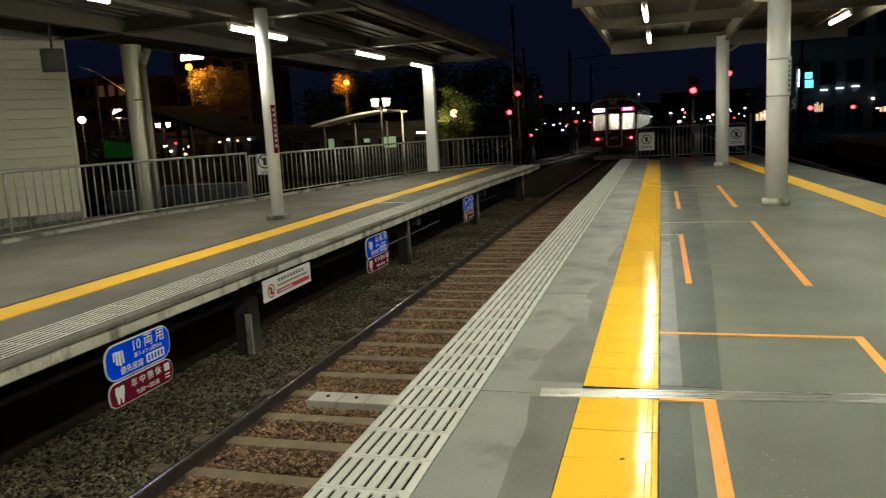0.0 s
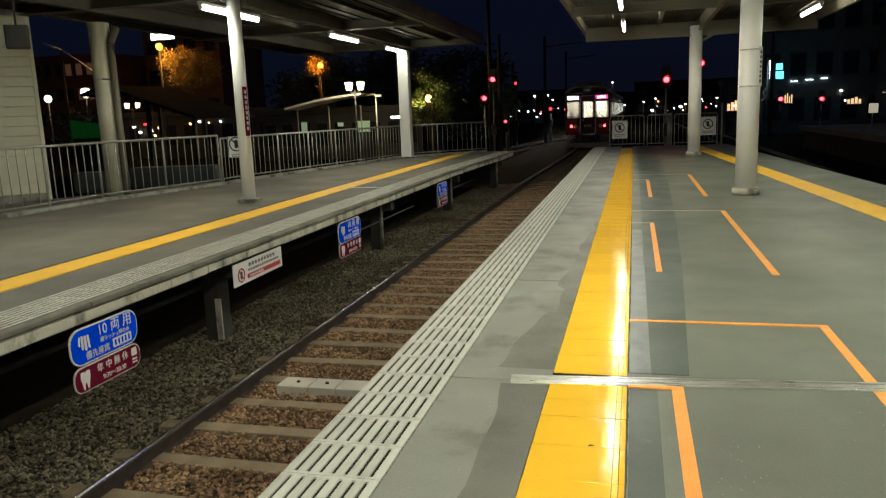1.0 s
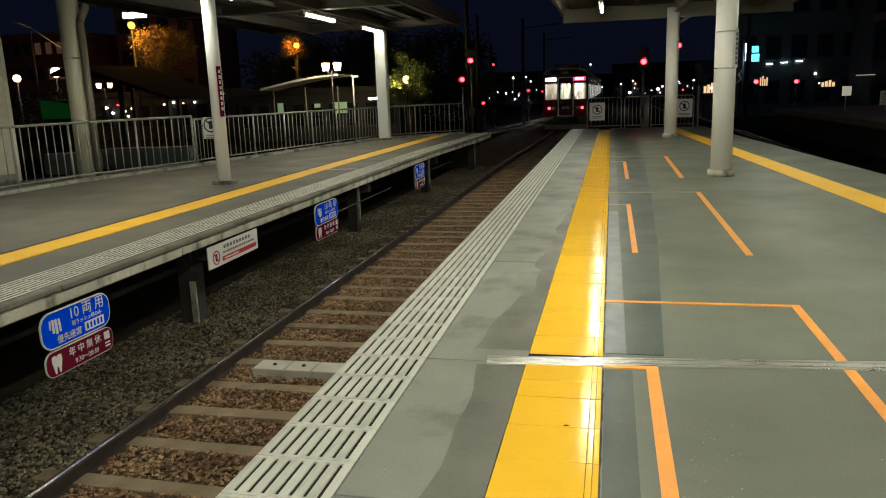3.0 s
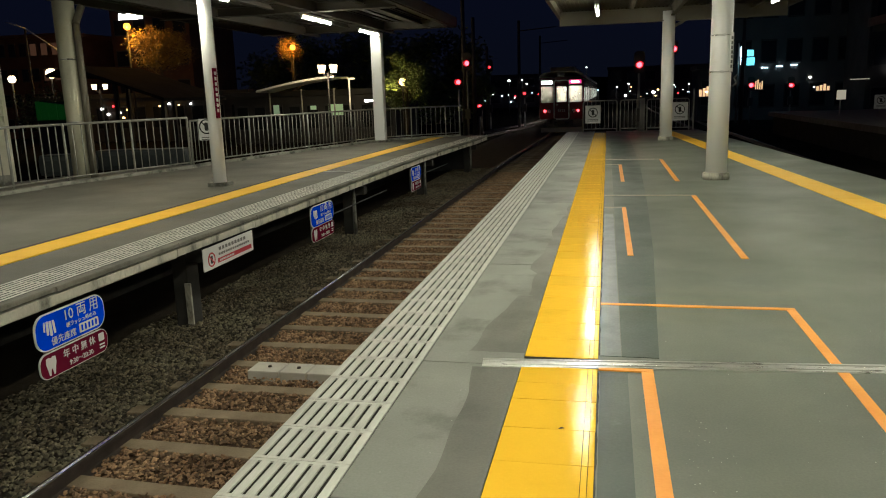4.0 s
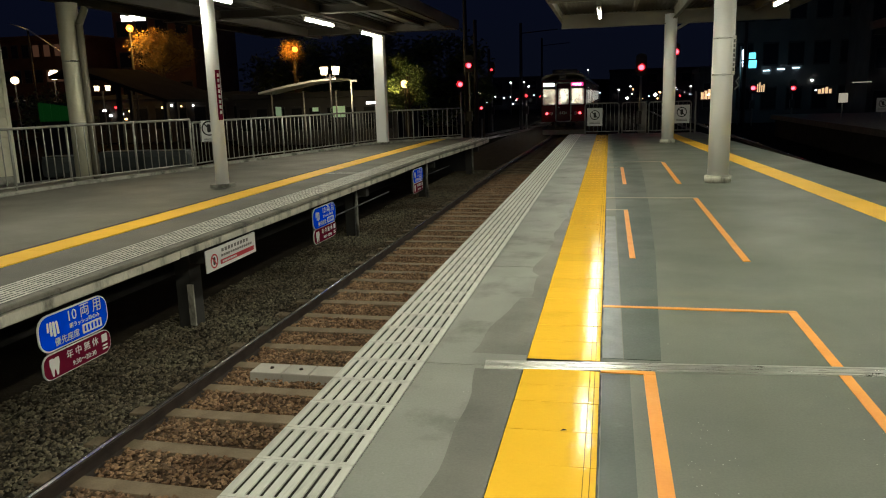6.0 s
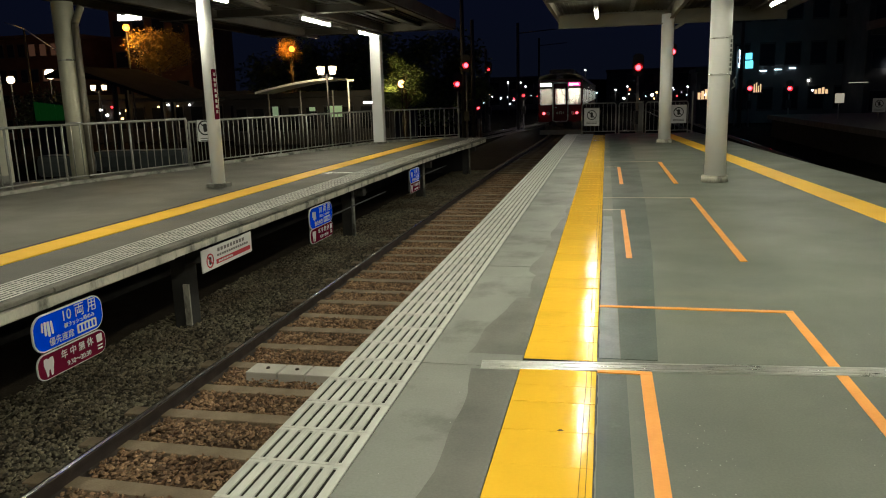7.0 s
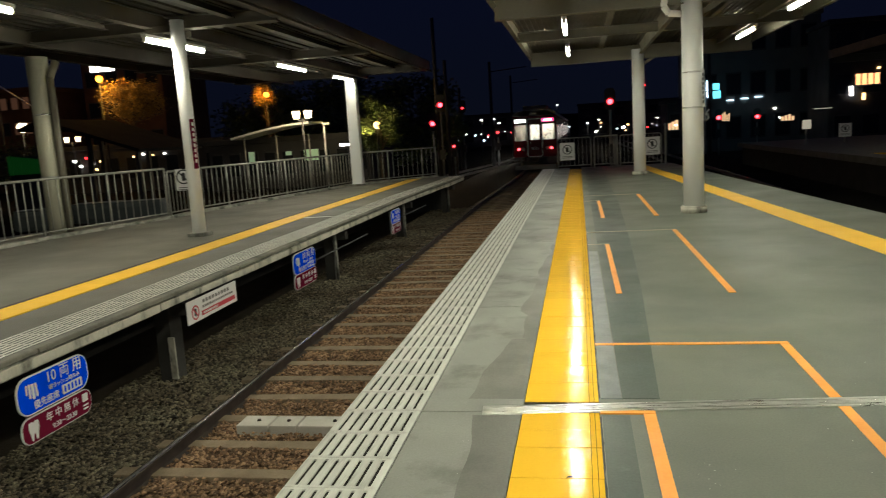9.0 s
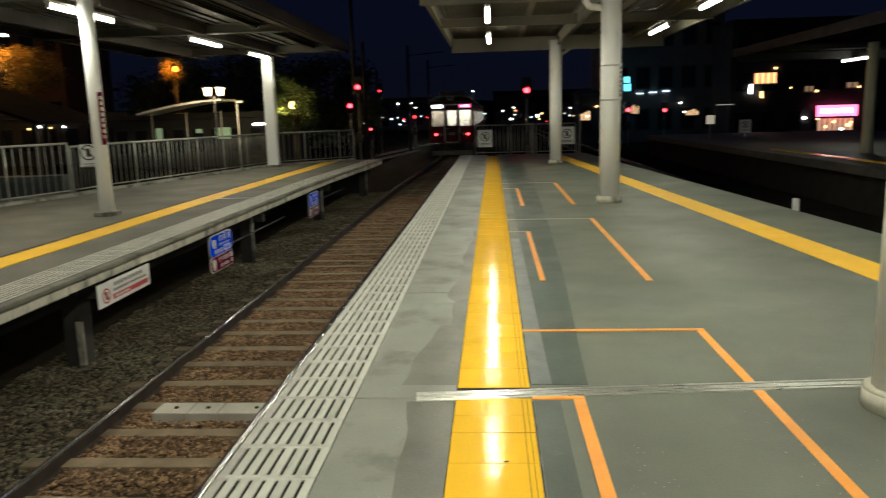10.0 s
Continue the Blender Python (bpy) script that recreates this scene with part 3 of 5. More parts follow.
def tape(x0, x1, y0, y1, material=M_TAPE, label="orange adhesive queue line on the platform floor"):
    global tape_no
    tape_no += 1
    z = 0.0045 + 0.0012 * (tape_no % 3)
    single("queue_line", Shape().box(x0, x1, y0, y1, 0.0, z, 0.0), material, label, "floor marking", group="queue markings")


tape(0.235, 0.300, -6.0, 4.115)
tape(0.003, 0.300, 4.07, 4.115)
tape(1.265, 1.325, 0.5, 5.40)
tape(0.003, 1.325, 5.40, 5.45)
old = "faded pale queue line on the platform floor"
tape(0.235, 0.290, 7.10, 10.13)
tape(0.003, 0.290, 10.13, 10.18, M_TAPE_OLD, old)
tape(1.235, 1.300, 7.05, 11.30)
tape(0.003, 1.300, 11.30, 11.36, M_TAPE_OLD, old)
tape(0.27, 0.335, 13.05, 16.1)
tape(0.003, 0.335, 16.1, 16.17, M_TAPE_OLD, old)
tape(1.16, 1.235, 13.1, 17.2)
tape(0.003, 1.20, 17.3, 17.38, M_TAPE_OLD, old)

# ================================================================ opposite platform
pl = Shape()
ys_l = [float(v) for v in range(-14, 29)]
BACK = [(-14.0, -14.5), (8.0, -14.3), (15.0, -11.9), (17.2, -10.7), (17.8, -9.75), (26.0, -8.05), (28.4, -5.45), (30.0, -5.45)]


def back_left(y):
    for (ya, xa), (yb, xb) in zip(BACK, BACK[1:]):
        if y <= yb:
            return xa + (xb - xa) * (y - ya) / (yb - ya)
    return BACK[-1][1]


ys_l = sorted({*ys_l, 17.2, 17.8, 28.4})
pl.add([(x, y, 0.0) for y in ys_l for x in (edge_left(y) - 0.52, back_left(y))], [(2 * j, 2 * j + 1, 2 * j + 3, 2 * j + 2) for j in range(len(ys_l) - 1)])
single("platform_floor_opposite", pl, M_FLOOR_L, "dull grey asphalt floor of the opposite platform", "platform", "structure")
lips = thing("platform_lip_opposite", "stained concrete edge beam of the opposite platform", "platform", kind="structure")
gk = random.Random(31)
y = -14.0
while y < 28.3:
    step = 1.95
    a, b = y + 0.006, min(28.4, y + step - 0.006)
    dx = gk.uniform(-0.008, 0.008)
    prof = [(-0.62, -0.165), (-0.022, -0.172 + gk.uniform(-0.008, 0.008)), (-0.010, -0.16), (-0.006, -0.076), (-0.03, -0.066), (-0.62, -0.066)]
    part("edge_block", Shape().sweep(prof, [a, (a + b) / 2, b], lambda v, dx=dx: edge_left(v) + dx), M_LIP, lips)
    prof = [(-0.10, -0.052), (0.012, -0.052), (0.020, -0.042), (0.016, -0.012), (0.004, -0.002), (-0.10, -0.002)]
    part("kerb_block", Shape().sweep(prof, [a, (a + b) / 2, b], lambda v, dx=dx: edge_left(v) - dx), M_KERB, lips)
    y += step
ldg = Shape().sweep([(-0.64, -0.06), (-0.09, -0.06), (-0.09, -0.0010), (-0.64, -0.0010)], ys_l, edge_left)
single("platform_ledge_opposite", ldg, M_SHADE_GREY, "shallow ledge under the ribbed edge plates, dark for the shade between ribs", "platform", "structure")
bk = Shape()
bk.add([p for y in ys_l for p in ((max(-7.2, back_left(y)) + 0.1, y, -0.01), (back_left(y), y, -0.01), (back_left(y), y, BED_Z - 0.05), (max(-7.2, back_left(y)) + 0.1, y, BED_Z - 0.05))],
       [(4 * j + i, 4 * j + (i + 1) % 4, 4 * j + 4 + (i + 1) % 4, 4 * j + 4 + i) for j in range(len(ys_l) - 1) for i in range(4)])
single("platform_base_opposite", bk, M_SHADE_CONC, "concrete base under the opposite platform, shade put into its colour", "platform", "structure")
# posts and cross beams share the shade-darkened concrete
for y in (2.1, 8.35, 14.65, 20.7, 26.8):
    sup = thing("platform_support", "concrete support post under the platform edge with a pale marker", "support", at=(edge_left(y) - 0.50, y, BED_Z - 0.03), group="platform supports")
    part("post", Shape().box(-0.10, 0.10, -0.14, 0.14, 0, 1.06, 0.012), M_SHADE_CONC, sup)
    if y < 10:
        part("marker_plate", Shape().box(0.07, 0.15, -0.17, -0.14, 0.05, 0.58, 0.004), M_LIP, sup, "weathered pale marker plate")
    else:
        part("conduit", Shape().tube((0.17, -0.19, 0.02), (0.17, -0.19, 0.98), 0.03, 0.03, 10), M_CONC, sup, "pale upright conduit")
    part("cross_beam", Shape().box(-2.5, 0.36, -0.1, 0.1, 0.84, 1.00, 0.01), M_SHADE_CONC, sup)
for y in (12.6, 18.9):
    single("pipe", Shape().path([(edge_left(y) - 0.10, y, -0.5), (edge_left(y + 3) - 0.10, y + 3.4, -0.5)], 0.013), M_UNDER, "thin grey cable pipe under the platform edge", "pipe")

single("joint_cover", Shape().box(-5.95, -4.80, 15.24, 15.32, -0.004, 0.006, 0.002), M_STEEL, "thin metal joint cover across the opposite platform", "joint cover", "structure")

# ================================================================ signs under the opposite edge
def disc(r, n=24):
    return [(r * math.cos(2 * math.pi * i / n), r * math.sin(2 * math.pi * i / n)) for i in range(n)]


def ring(shape, r0, r1, thick, m, n=28):
    for i in range(n):
        a, b = 2 * math.pi * i / n, 2 * math.pi * (i + 1) / n
        shape.prism([(r0 * math.cos(a), r0 * math.sin(a)), (r1 * math.cos(a), r1 * math.sin(a)), (r1 * math.cos(b), r1 * math.sin(b)), (r0 * math.cos(b), r0 * math.sin(b))], thick, m)
    return shape


def side_sign(y, wide=1.0):
    """Blue and maroon pair of rounded boards that face the island platform."""
    x = edge_left(y) + 0.09
    face = pose(0, 0, 0, 0, 0, 90)
    up = lambda dx, dz: face @ pose(dx, -0.007, dz, 90, 0, 0)  # noqa: E731
    bl = thing("blue_sign", "rounded blue station board with white characters, below the platform edge", "sign", at=(x, y, -0.335), group="edge signs")
    for e in (-0.25, 0.25):
        part("bracket", Shape().box(-0.10, -0.018, e - 0.02, e + 0.02, -0.36, 0.12), M_GREYMETAL, bl)
    part("border", Shape().prism(rounded(0.89, 0.325, 0.125), 0.015, face), M_WHITE, bl, "thin white border")
    part("panel", Shape().prism(rounded(0.865, 0.30, 0.114), 0.004, face @ pose(0, -0.003, 0)), M_BLUE, bl)
    lettering("lettering", "10 両 用", 0.132, M_WHITE, bl, up(0.13, 0.082), "white characters")
    lettering("lettering", "朝ラッシュ時のみ", 0.050, M_WHITE, bl, up(0.12, -0.008), "white characters")
    lettering("lettering", "優先座席", 0.078, M_WHITE, bl, up(-0.12, -0.098), "white characters")
    part("seat_panel", Shape().prism(rounded(0.26, 0.085, 0.01), 0.003, face @ pose(0.21, -0.006, -0.085)), M_WHITE, bl, "white seat symbol panel")
    for i in range(5):
        part("symbol", Shape().prism(rounded(0.022, 0.055, 0.009), 0.003, face @ pose(0.115 + 0.047 * i, -0.008, -0.085)), M_BLUE, bl)
    for i, (px_, pz_, w_, h_) in enumerate(((-0.335, 0.055, 0.020, 0.085), (-0.300, 0.035, 0.026, 0.125), (-0.262, 0.025, 0.030, 0.135), (-0.222, 0.030, 0.024, 0.120))):
        part("pictogram", Shape().prism(rounded(w_, h_, w_ * 0.45), 0.003, face @ pose(px_, -0.006, pz_, 0, 4 - 3 * i, 0)), M_WHITE, bl)
    mr = thing("maroon_sign", "rounded dark red board with white characters and a tooth symbol", "sign", at=(x, y, -0.625), group="edge signs")
    bl.scale = mr.scale = (1, wide, 1 + 0.5 * (wide - 1))
    part("border", Shape().prism(rounded(0.88, 0.225, 0.09), 0.015, face), M_WHITE, mr, "thin pale border")
    part("panel", Shape().prism(rounded(0.865, 0.21, 0.083), 0.004, face @ pose(0, -0.003, 0)), M_MAROON_SIGN, mr)
    lettering("lettering", "年 中 無 休", 0.088, M_WHITE, mr, up(0.05, 0.038), "white characters")
    lettering("lettering", "9:30〜20:30", 0.064, M_WHITE, mr, up(0.06, -0.055), "white figures")
    tooth = [(-0.055, 0.07), (-0.02, 0.075), (0.0, 0.062), (0.02, 0.075), (0.055, 0.07), (0.06, 0.02), (0.045, -0.03), (0.035, -0.085), (0.018, -0.085),
             (0.008, -0.03), (-0.008, -0.03), (-0.018, -0.085), (-0.035, -0.085), (-0.045, -0.03), (-0.06, 0.02)]
    part("tooth_symbol", Shape().prism(tooth, 0.003, face @ pose(-0.31, -0.006, 0.0)), M_WHITE, mr)
    part("small_panel", Shape().prism(rounded(0.075, 0.075, 0.008), 0.003, face @ pose(0.35, -0.006, 0.04)), M_WHITE, mr)
    for dz in (-0.02, -0.05):
        part("text_bar", Shape().prism(rounded(0.07, 0.014, 0.004), 0.003, face @ pose(0.35, -0.006, dz - 0.01)), M_WHITE, mr)


for y, wide in ((5.54, 1.0), (11.63, 1.16), (17.98, 1.1)):
    side_sign(y, wide)

xw = edge_left(8.4) + 0.10
face = pose(0, 0, 0, 0, 0, 91.2)
ws = thing("warning_sign", "white warning board with a red band and prohibition symbol", "sign", at=(xw, 8.43, -0.285))
part("panel", Shape().prism(rounded(1.32, 0.27, 0.01), 0.012, face), M_WHITE, ws)
for e in (-0.4, 0.4):
    part("bracket", Shape().box(-0.11, -0.03, e - 0.02, e + 0.02, -0.1, 0.10), M_GREYMETAL, ws)
part("red_band", Shape().prism(rounded(0.92, 0.055, 0.004), 0.003, face @ pose(0.14, -0.003, -0.065)), M_RED, ws)
for i in range(9):
    part("text_bar", Shape().prism(rounded(0.055, 0.042, 0.006), 0.002, face @ pose(-0.25 + 0.083 * i, -0.0025, 0.075)), M_GREYMETAL, ws)
for i in range(14):
    part("text_bar", Shape().prism(rounded(0.045, 0.028, 0.006), 0.002, face @ pose(-0.27 + 0.061 * i, -0.0025, 0.01)), M_GREYMETAL, ws)
for i in range(9):
    part("text_bar", Shape().prism(rounded(0.03, 0.024, 0.004), 0.002, face @ pose(-0.26 + 0.042 * i, -0.0065, -0.065)), M_WHITE, ws)
part("prohibition_ring", ring(Shape(), 0.07, 0.088, 0.003, face @ pose(-0.47, -0.003, -0.02)), M_RED, ws)
part("prohibition_bar", Shape().prism(rounded(0.16, 0.018, 0.003), 0.003, face @ pose(-0.47, -0.004, -0.02, 0, 45, 0)), M_RED, ws)
part("symbol", Shape().prism(rounded(0.05, 0.095, 0.02), 0.002, face @ pose(-0.47, -0.0025, -0.02)), M_BLACK, ws)


# ================================================================ columns
def column(x, y, r, h, label, band=True):
    c = thing("column", label, "column", at=(x, y, 0), group="canopy columns")
    part("shaft", Shape().tube((0, 0, 0.0), (0, 0, h), r, r, 36), M_COL, c)
    ft = Shape().tube((0, 0, 0), (0, 0, 0.10), r + 0.045, r + 0.045, 36).tube((0, 0, 0.10), (0, 0, 0.115), r + 0.045, r + 0.03, 36)
    ft = part("footing", ft, M_LIP, c, "cracked mortar footing")
    if band:
        for z in (1.765, 2.345):
            b = part("steel_band", Shape().tube((0, 0, z), (0, 0, z + 0.022), r + 0.006, r + 0.006, 36), M_ALU, c, "thin steel strap")
            part("buckle", Shape().box(-0.03, 0.03, -r - 0.022, -r - 0.004, z - 0.006, z + 0.028, 0.003), M_ALU, b)
    return c


R_COL = 0.172
COLS = [(1.76, 23.75), (1.85, 13.42), (1.98, 3.95), (2.15, -6.2)]
for i, (x, y) in enumerate(COLS):
    column(x, y, R_COL if i else 0.18, 3.75, "round cream-painted steel canopy column on a mortar footing", i != 0)
plate = thing("column_plate", "narrow pale plate with a column of characters", "sign", at=(COLS[1][0] + 0.138, COLS[1][1] - 0.138, 1.77), turn=44)
part("panel", Shape().box(-0.04, 0.04, -0.012, 0.0, 0, 0.62, 0.003), M_WHITE, plate)
for i in range(7):
    part("text_bar", Shape().box(-0.022, 0.022, -0.014, -0.012, 0.06 + 0.075 * i, 0.11 + 0.075 * i), M_GREYMETAL, plate)
cond = thing("cable_box", "small cable clamp on the canopy column", "cable", at=(COLS[1][0] + 0.19, COLS[1][1] - 0.03, 1.53))
part("clamp", Shape().path([(0, 0, 0), (0.06, -0.02, 0.06), (0.02, -0.02, 0.14), (0.07, 0, 0.2)], 0.012, 8), M_GREYMETAL, cond)

# opposite platform: slim poles and one thick column with a drain pipe
pole = thing("canopy_pole", "slim round cream canopy pole with a vertical sign strip", "pole", at=(-7.07, 12.83, 0))
part("shaft", Shape().tube((0, 0, 0), (0, 0, 3.9), 0.122, 0.122, 28), M_COL, pole)
part("footing", Shape().box(-0.17, 0.17, -0.17, 0.17, 0, 0.07, 0.01), M_CONC, pole)
strip = part("sign_strip", Shape().box(0.10, 0.128, -0.12, 0.0, 1.25, 2.15, 0.003), M_MAROON_SIGN, pole, "narrow dark red vertical sign")
for i in range(8):
    part("text_bar", Shape().box(0.125, 0.131, -0.10, -0.03, 1.36 + 0.095 * i, 1.42 + 0.095 * i), M_WHITE, strip)
p2 = thing("canopy_pole", "flat cream canopy post beside the railing", "pole", at=(-7.75, 25.5, 0))
part("shaft", Shape().box(-0.19, 0.19, -0.16, 0.16, 0, 3.7, 0.04), M_COL, p2)
part("footing", Shape().box(-0.27, 0.27, -0.24, 0.24, 0, 0.06, 0.01), M_CONC, p2)
p3 = thing("canopy_pole", "slim round cream canopy pole", "pole", at=(-7.2, 1.6, 0))
part("shaft", Shape().tube((0, 0, 0), (0, 0, 3.7), 0.125, 0.125, 28), M_COL, p3)
c4 = thing("column", "thick cream column with a drain pipe, behind the railing", "column", at=(-11.12, 14.3, 0), group="canopy columns")
part("shaft", Shape().tube((0, 0, -0.1), (0, 0, 3.7), 0.215, 0.215, 32), M_SIDING, c4)
part("drain_pipe", Shape().path([(0.29, -0.05, -0.1), (0.29, -0.05, 3.25), (0.36, 0.1, 3.6)], 0.075, 16), M_BEAM, c4, "cream drain pipe")
for z in (1.2, 2.5):
    part("pipe_strap", Shape().tube((0.0, 0, z), (0.0, 0, z + 0.03), 0.218, 0.218, 24), M_ALU, c4)


# ================================================================ canopies
def girder(shape, x0, x1, y, z0, z1, w=0.16):
    """A steel girder with flanges, across the platform."""
    shape.box(x0, x1, y - 0.012, y + 0.012, z0, z1)
    shape.box(x0, x1, y - w / 2, y + w / 2, z0 - 0.012, z0 + 0.008)
    shape.box(x0, x1, y - w / 2, y + w / 2, z1 - 0.01, z1 + 0.01)


def girder_y(shape, x, y0, y1, z0, z1, w=0.16):
    shape.box(x - 0.012, x + 0.012, y0, y1, z0, z1)
    shape.box(x - w / 2, x + w / 2, y0, y1, z0 - 0.012, z0 + 0.008)
    shape.box(x - w / 2, x + w / 2, y0, y1, z1 - 0.01, z1 + 0.01)


CAN_END = 24.9
rf = Shape().box(-1.50, 5.1, -12, CAN_END, 4.02, 4.08)
for i in range(54):
    xx = -1.48 + i * 0.122
    rf.box(xx, xx + 0.06, -12, CAN_END, 3.99, 4.02)
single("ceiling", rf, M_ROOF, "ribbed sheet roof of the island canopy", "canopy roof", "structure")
can = thing("canopy_frame", "cream-painted steel frame of the island canopy, darkened for soffit shade", "canopy frame", kind="structure")
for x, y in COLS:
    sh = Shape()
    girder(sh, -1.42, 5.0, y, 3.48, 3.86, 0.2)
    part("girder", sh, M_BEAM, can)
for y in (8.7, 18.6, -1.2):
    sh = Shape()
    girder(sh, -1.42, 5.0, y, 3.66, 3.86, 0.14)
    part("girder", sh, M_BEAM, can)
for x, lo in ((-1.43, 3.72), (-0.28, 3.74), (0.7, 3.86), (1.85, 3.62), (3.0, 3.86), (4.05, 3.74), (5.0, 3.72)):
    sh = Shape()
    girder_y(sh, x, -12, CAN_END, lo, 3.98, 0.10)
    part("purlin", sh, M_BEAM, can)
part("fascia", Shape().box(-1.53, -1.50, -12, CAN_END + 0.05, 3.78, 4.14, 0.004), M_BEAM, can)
# end fascia in the shade-darkened beam colour
part("fascia", Shape().box(-1.53, 5.12, CAN_END, CAN_END + 0.04, 3.84, 4.14, 0.004), M_BEAM_SHADE, can)
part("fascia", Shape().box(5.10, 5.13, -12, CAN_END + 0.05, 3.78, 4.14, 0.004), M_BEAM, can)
for x, y in COLS:
    part("brace", Shape().box(-0.04, 0.04, -0.04, 0.04, 0, 1.2, 0.006, pose(x + 0.05, y, 3.25, 0, 60, 0)), M_BEAM, can)
dp = thing("drain_pipe", "cream drain pipe bent under the canopy", "pipe", at=(COLS[1][0], COLS[1][1], 0))
part("pipe", Shape().path([(-0.28, -0.1, 3.72), (-0.42, -0.1, 3.66), (-0.46, -0.1, 3.45), (-0.38, -0.06, 3.34), (-0.15, 0, 3.32)], 0.055, 14), M_COL, dp)

LC_END = 27.2
rf = Shape().box(-12.3, -5.28, -12, LC_END, 4.12, 4.18)
for i in range(23):
    xx = -12.2 + i * 0.3
    rf.box(xx, xx + 0.1, -12, LC_END, 4.08, 4.12)
single("ceiling_opposite", rf, M_ROOF_SHADE, "ribbed sheet roof over the opposite platform", "canopy roof", "structure")
can2 = thing("canopy_frame", "cream-painted steel frame of the opposite canopy, darkened for soffit shade", "canopy frame", kind="structure")
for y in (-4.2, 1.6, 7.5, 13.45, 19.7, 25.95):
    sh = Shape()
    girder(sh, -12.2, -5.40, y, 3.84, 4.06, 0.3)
    part("girder", sh, M_BEAM_SHADE, can2)
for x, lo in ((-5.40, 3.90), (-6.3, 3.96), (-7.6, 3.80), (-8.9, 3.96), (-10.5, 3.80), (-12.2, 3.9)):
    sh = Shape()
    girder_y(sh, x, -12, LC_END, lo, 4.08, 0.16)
    part("purlin", sh, M_BEAM_SHADE, can2)
part("fascia", Shape().box(-5.30, -5.26, -12, LC_END + 0.05, 3.92, 4.24, 0.004), M_BEAM_SHADE, can2)
part("fascia", Shape().box(-12.3, -5.26, LC_END, LC_END + 0.04, 3.90, 4.24, 0.004), M_BEAM_SHADE, can2)

for y in (12.8, 13.6):
    part("lamp_bar", Shape().box(-7.66, -7.20, y - 0.02, y + 0.02, 3.70, 3.82, 0.004), M_BEAM_SHADE, can2)

# ================================================================ fluorescent lamps
lamp_row = []


def tube_lamp(x, y, z, share=1.0):
    first = not lamp_row
    if first:
        t = thing("tube_lamp", "bare fluorescent tube lamp hung below the canopy", "lamp", at=(x, y, z), group="canopy lamps")
        part("housing", Shape().box(-0.05, 0.05, -1.06, 1.06, 0.055, 0.11, 0.008), M_WHITE, t)
        for e in (-0.52, 0.52):
            part("tube", Shape().tube((0, e - 0.49, 0.01), (0, e + 0.49, 0.01), 0.04, 0.04, 12), G_TUBE, t, "glowing white tube")
        for e in (-1.04, 0.0, 1.04):
            part("socket", Shape().box(-0.03, 0.03, e - 0.02, e + 0.02, -0.025, 0.06, 0.005), M_WHITE, t)
        for e in (-0.4, 0.4):
            part("hanger", Shape().tube((0, e, 0.1), (0, e, 0.22), 0.012, 0.012, 8), M_BEAM, t)
        lamp_row.append(t)
    else:
        copy_thing(lamp_row[0], pose(x, y, z))
    area_lamp(x, y, z - 0.045, TUBE_W * share, 0.08, 2.0)


for y in (21.3, 16.3, 11.2, 6.0, 0.8, -4.4):
    tube_lamp(-0.27, y, 3.60, 1.2 if y < 9 else (0.85 if y < 20 else 0.5))
    tube_lamp(4.12, y - 1.0, 3.60, 1.08 if y < 9 else 0.5)
for y in (24.25, 19.7, 13.95, 8.4, 2.8, -2.8):
    if y == 13.95:
        tube_lamp(-7.33, 13.2, 3.50, 0.8)
    else:
        tube_lamp(-7.62, y, 3.60, 0.16 if y > 24 else 1.25)


# ================================================================ railings and gates
def railing(name, label, a, b, height=1.2, spacing=0.125, post_every=9, base=0.0, cat="fence", top_r=0.026):
    a, b = Vector((*a, base)), Vector((*b, base))
    length = (b - a).length
    ang = math.degrees(math.atan2(b.y - a.y, b.x - a.x))
    f = thing(name, label, cat, at=tuple(a), turn=ang)
    part("top_rail", Shape().tube((0, 0, height), (length, 0, height), top_r, top_r, 12), M_FENCE, f)
    part("bottom_rail", Shape().tube((0, 0, 0.14), (length, 0, 0.14), 0.016, 0.016, 8), M_FENCE, f)
    bar = Shape().tube((0, 0, 0.14), (0, 0, height), 0.011, 0.011, 6).mesh("bar", M_FENCE)
    post = Shape().tube((0, 0, 0.0), (0, 0, height), 0.024, 0.024, 8).mesh("post", M_FENCE)
    n = max(2, int(length / spacing))
    for i in range(n + 1):
        ob = part("post" if i % post_every == 0 or i == n else "bar", post if i % post_every == 0 or i == n else bar, None, f)
        ob.location = (length * i / n, 0, 0)
    return f


BACK_FENCE = "galvanised steel railing along the back of the platform"
FENCE_RUN = [(-10.95, 7.0), (-10.62, 13.2), (-9.78, 16.4), (-9.70, 17.5), (-8.02, 25.75), (-5.45, 28.25)]
railing("railing", BACK_FENCE, FENCE_RUN[0], FENCE_RUN[1], spacing=0.2, post_every=8)
railing("railing", BACK_FENCE, FENCE_RUN[1], FENCE_RUN[2], spacing=0.2, post_every=8)
railing("railing", "low steel gate panel in the railing", (-9.77, 16.5), (-9.70, 17.4), 1.12, 0.13, 10)
railing("railing", BACK_FENCE, FENCE_RUN[3], FENCE_RUN[4], 1.13, spacing=0.2, post_every=7)
railing("railing", "galvanised steel railing closing the platform end", FENCE_RUN[4], FENCE_RUN[5], 1.13, spacing=0.2, post_every=7)
kb = Shape()
for a, b in zip(FENCE_RUN, FENCE_RUN[1:]):
    d = Vector(b) - Vector(a)
    kb.box(0, d.length, -0.09, 0.09, 0, 0.07, 0.01, pose(a[0], a[1], 0, 0, 0, math.degrees(math.atan2(d.y, d.x))))
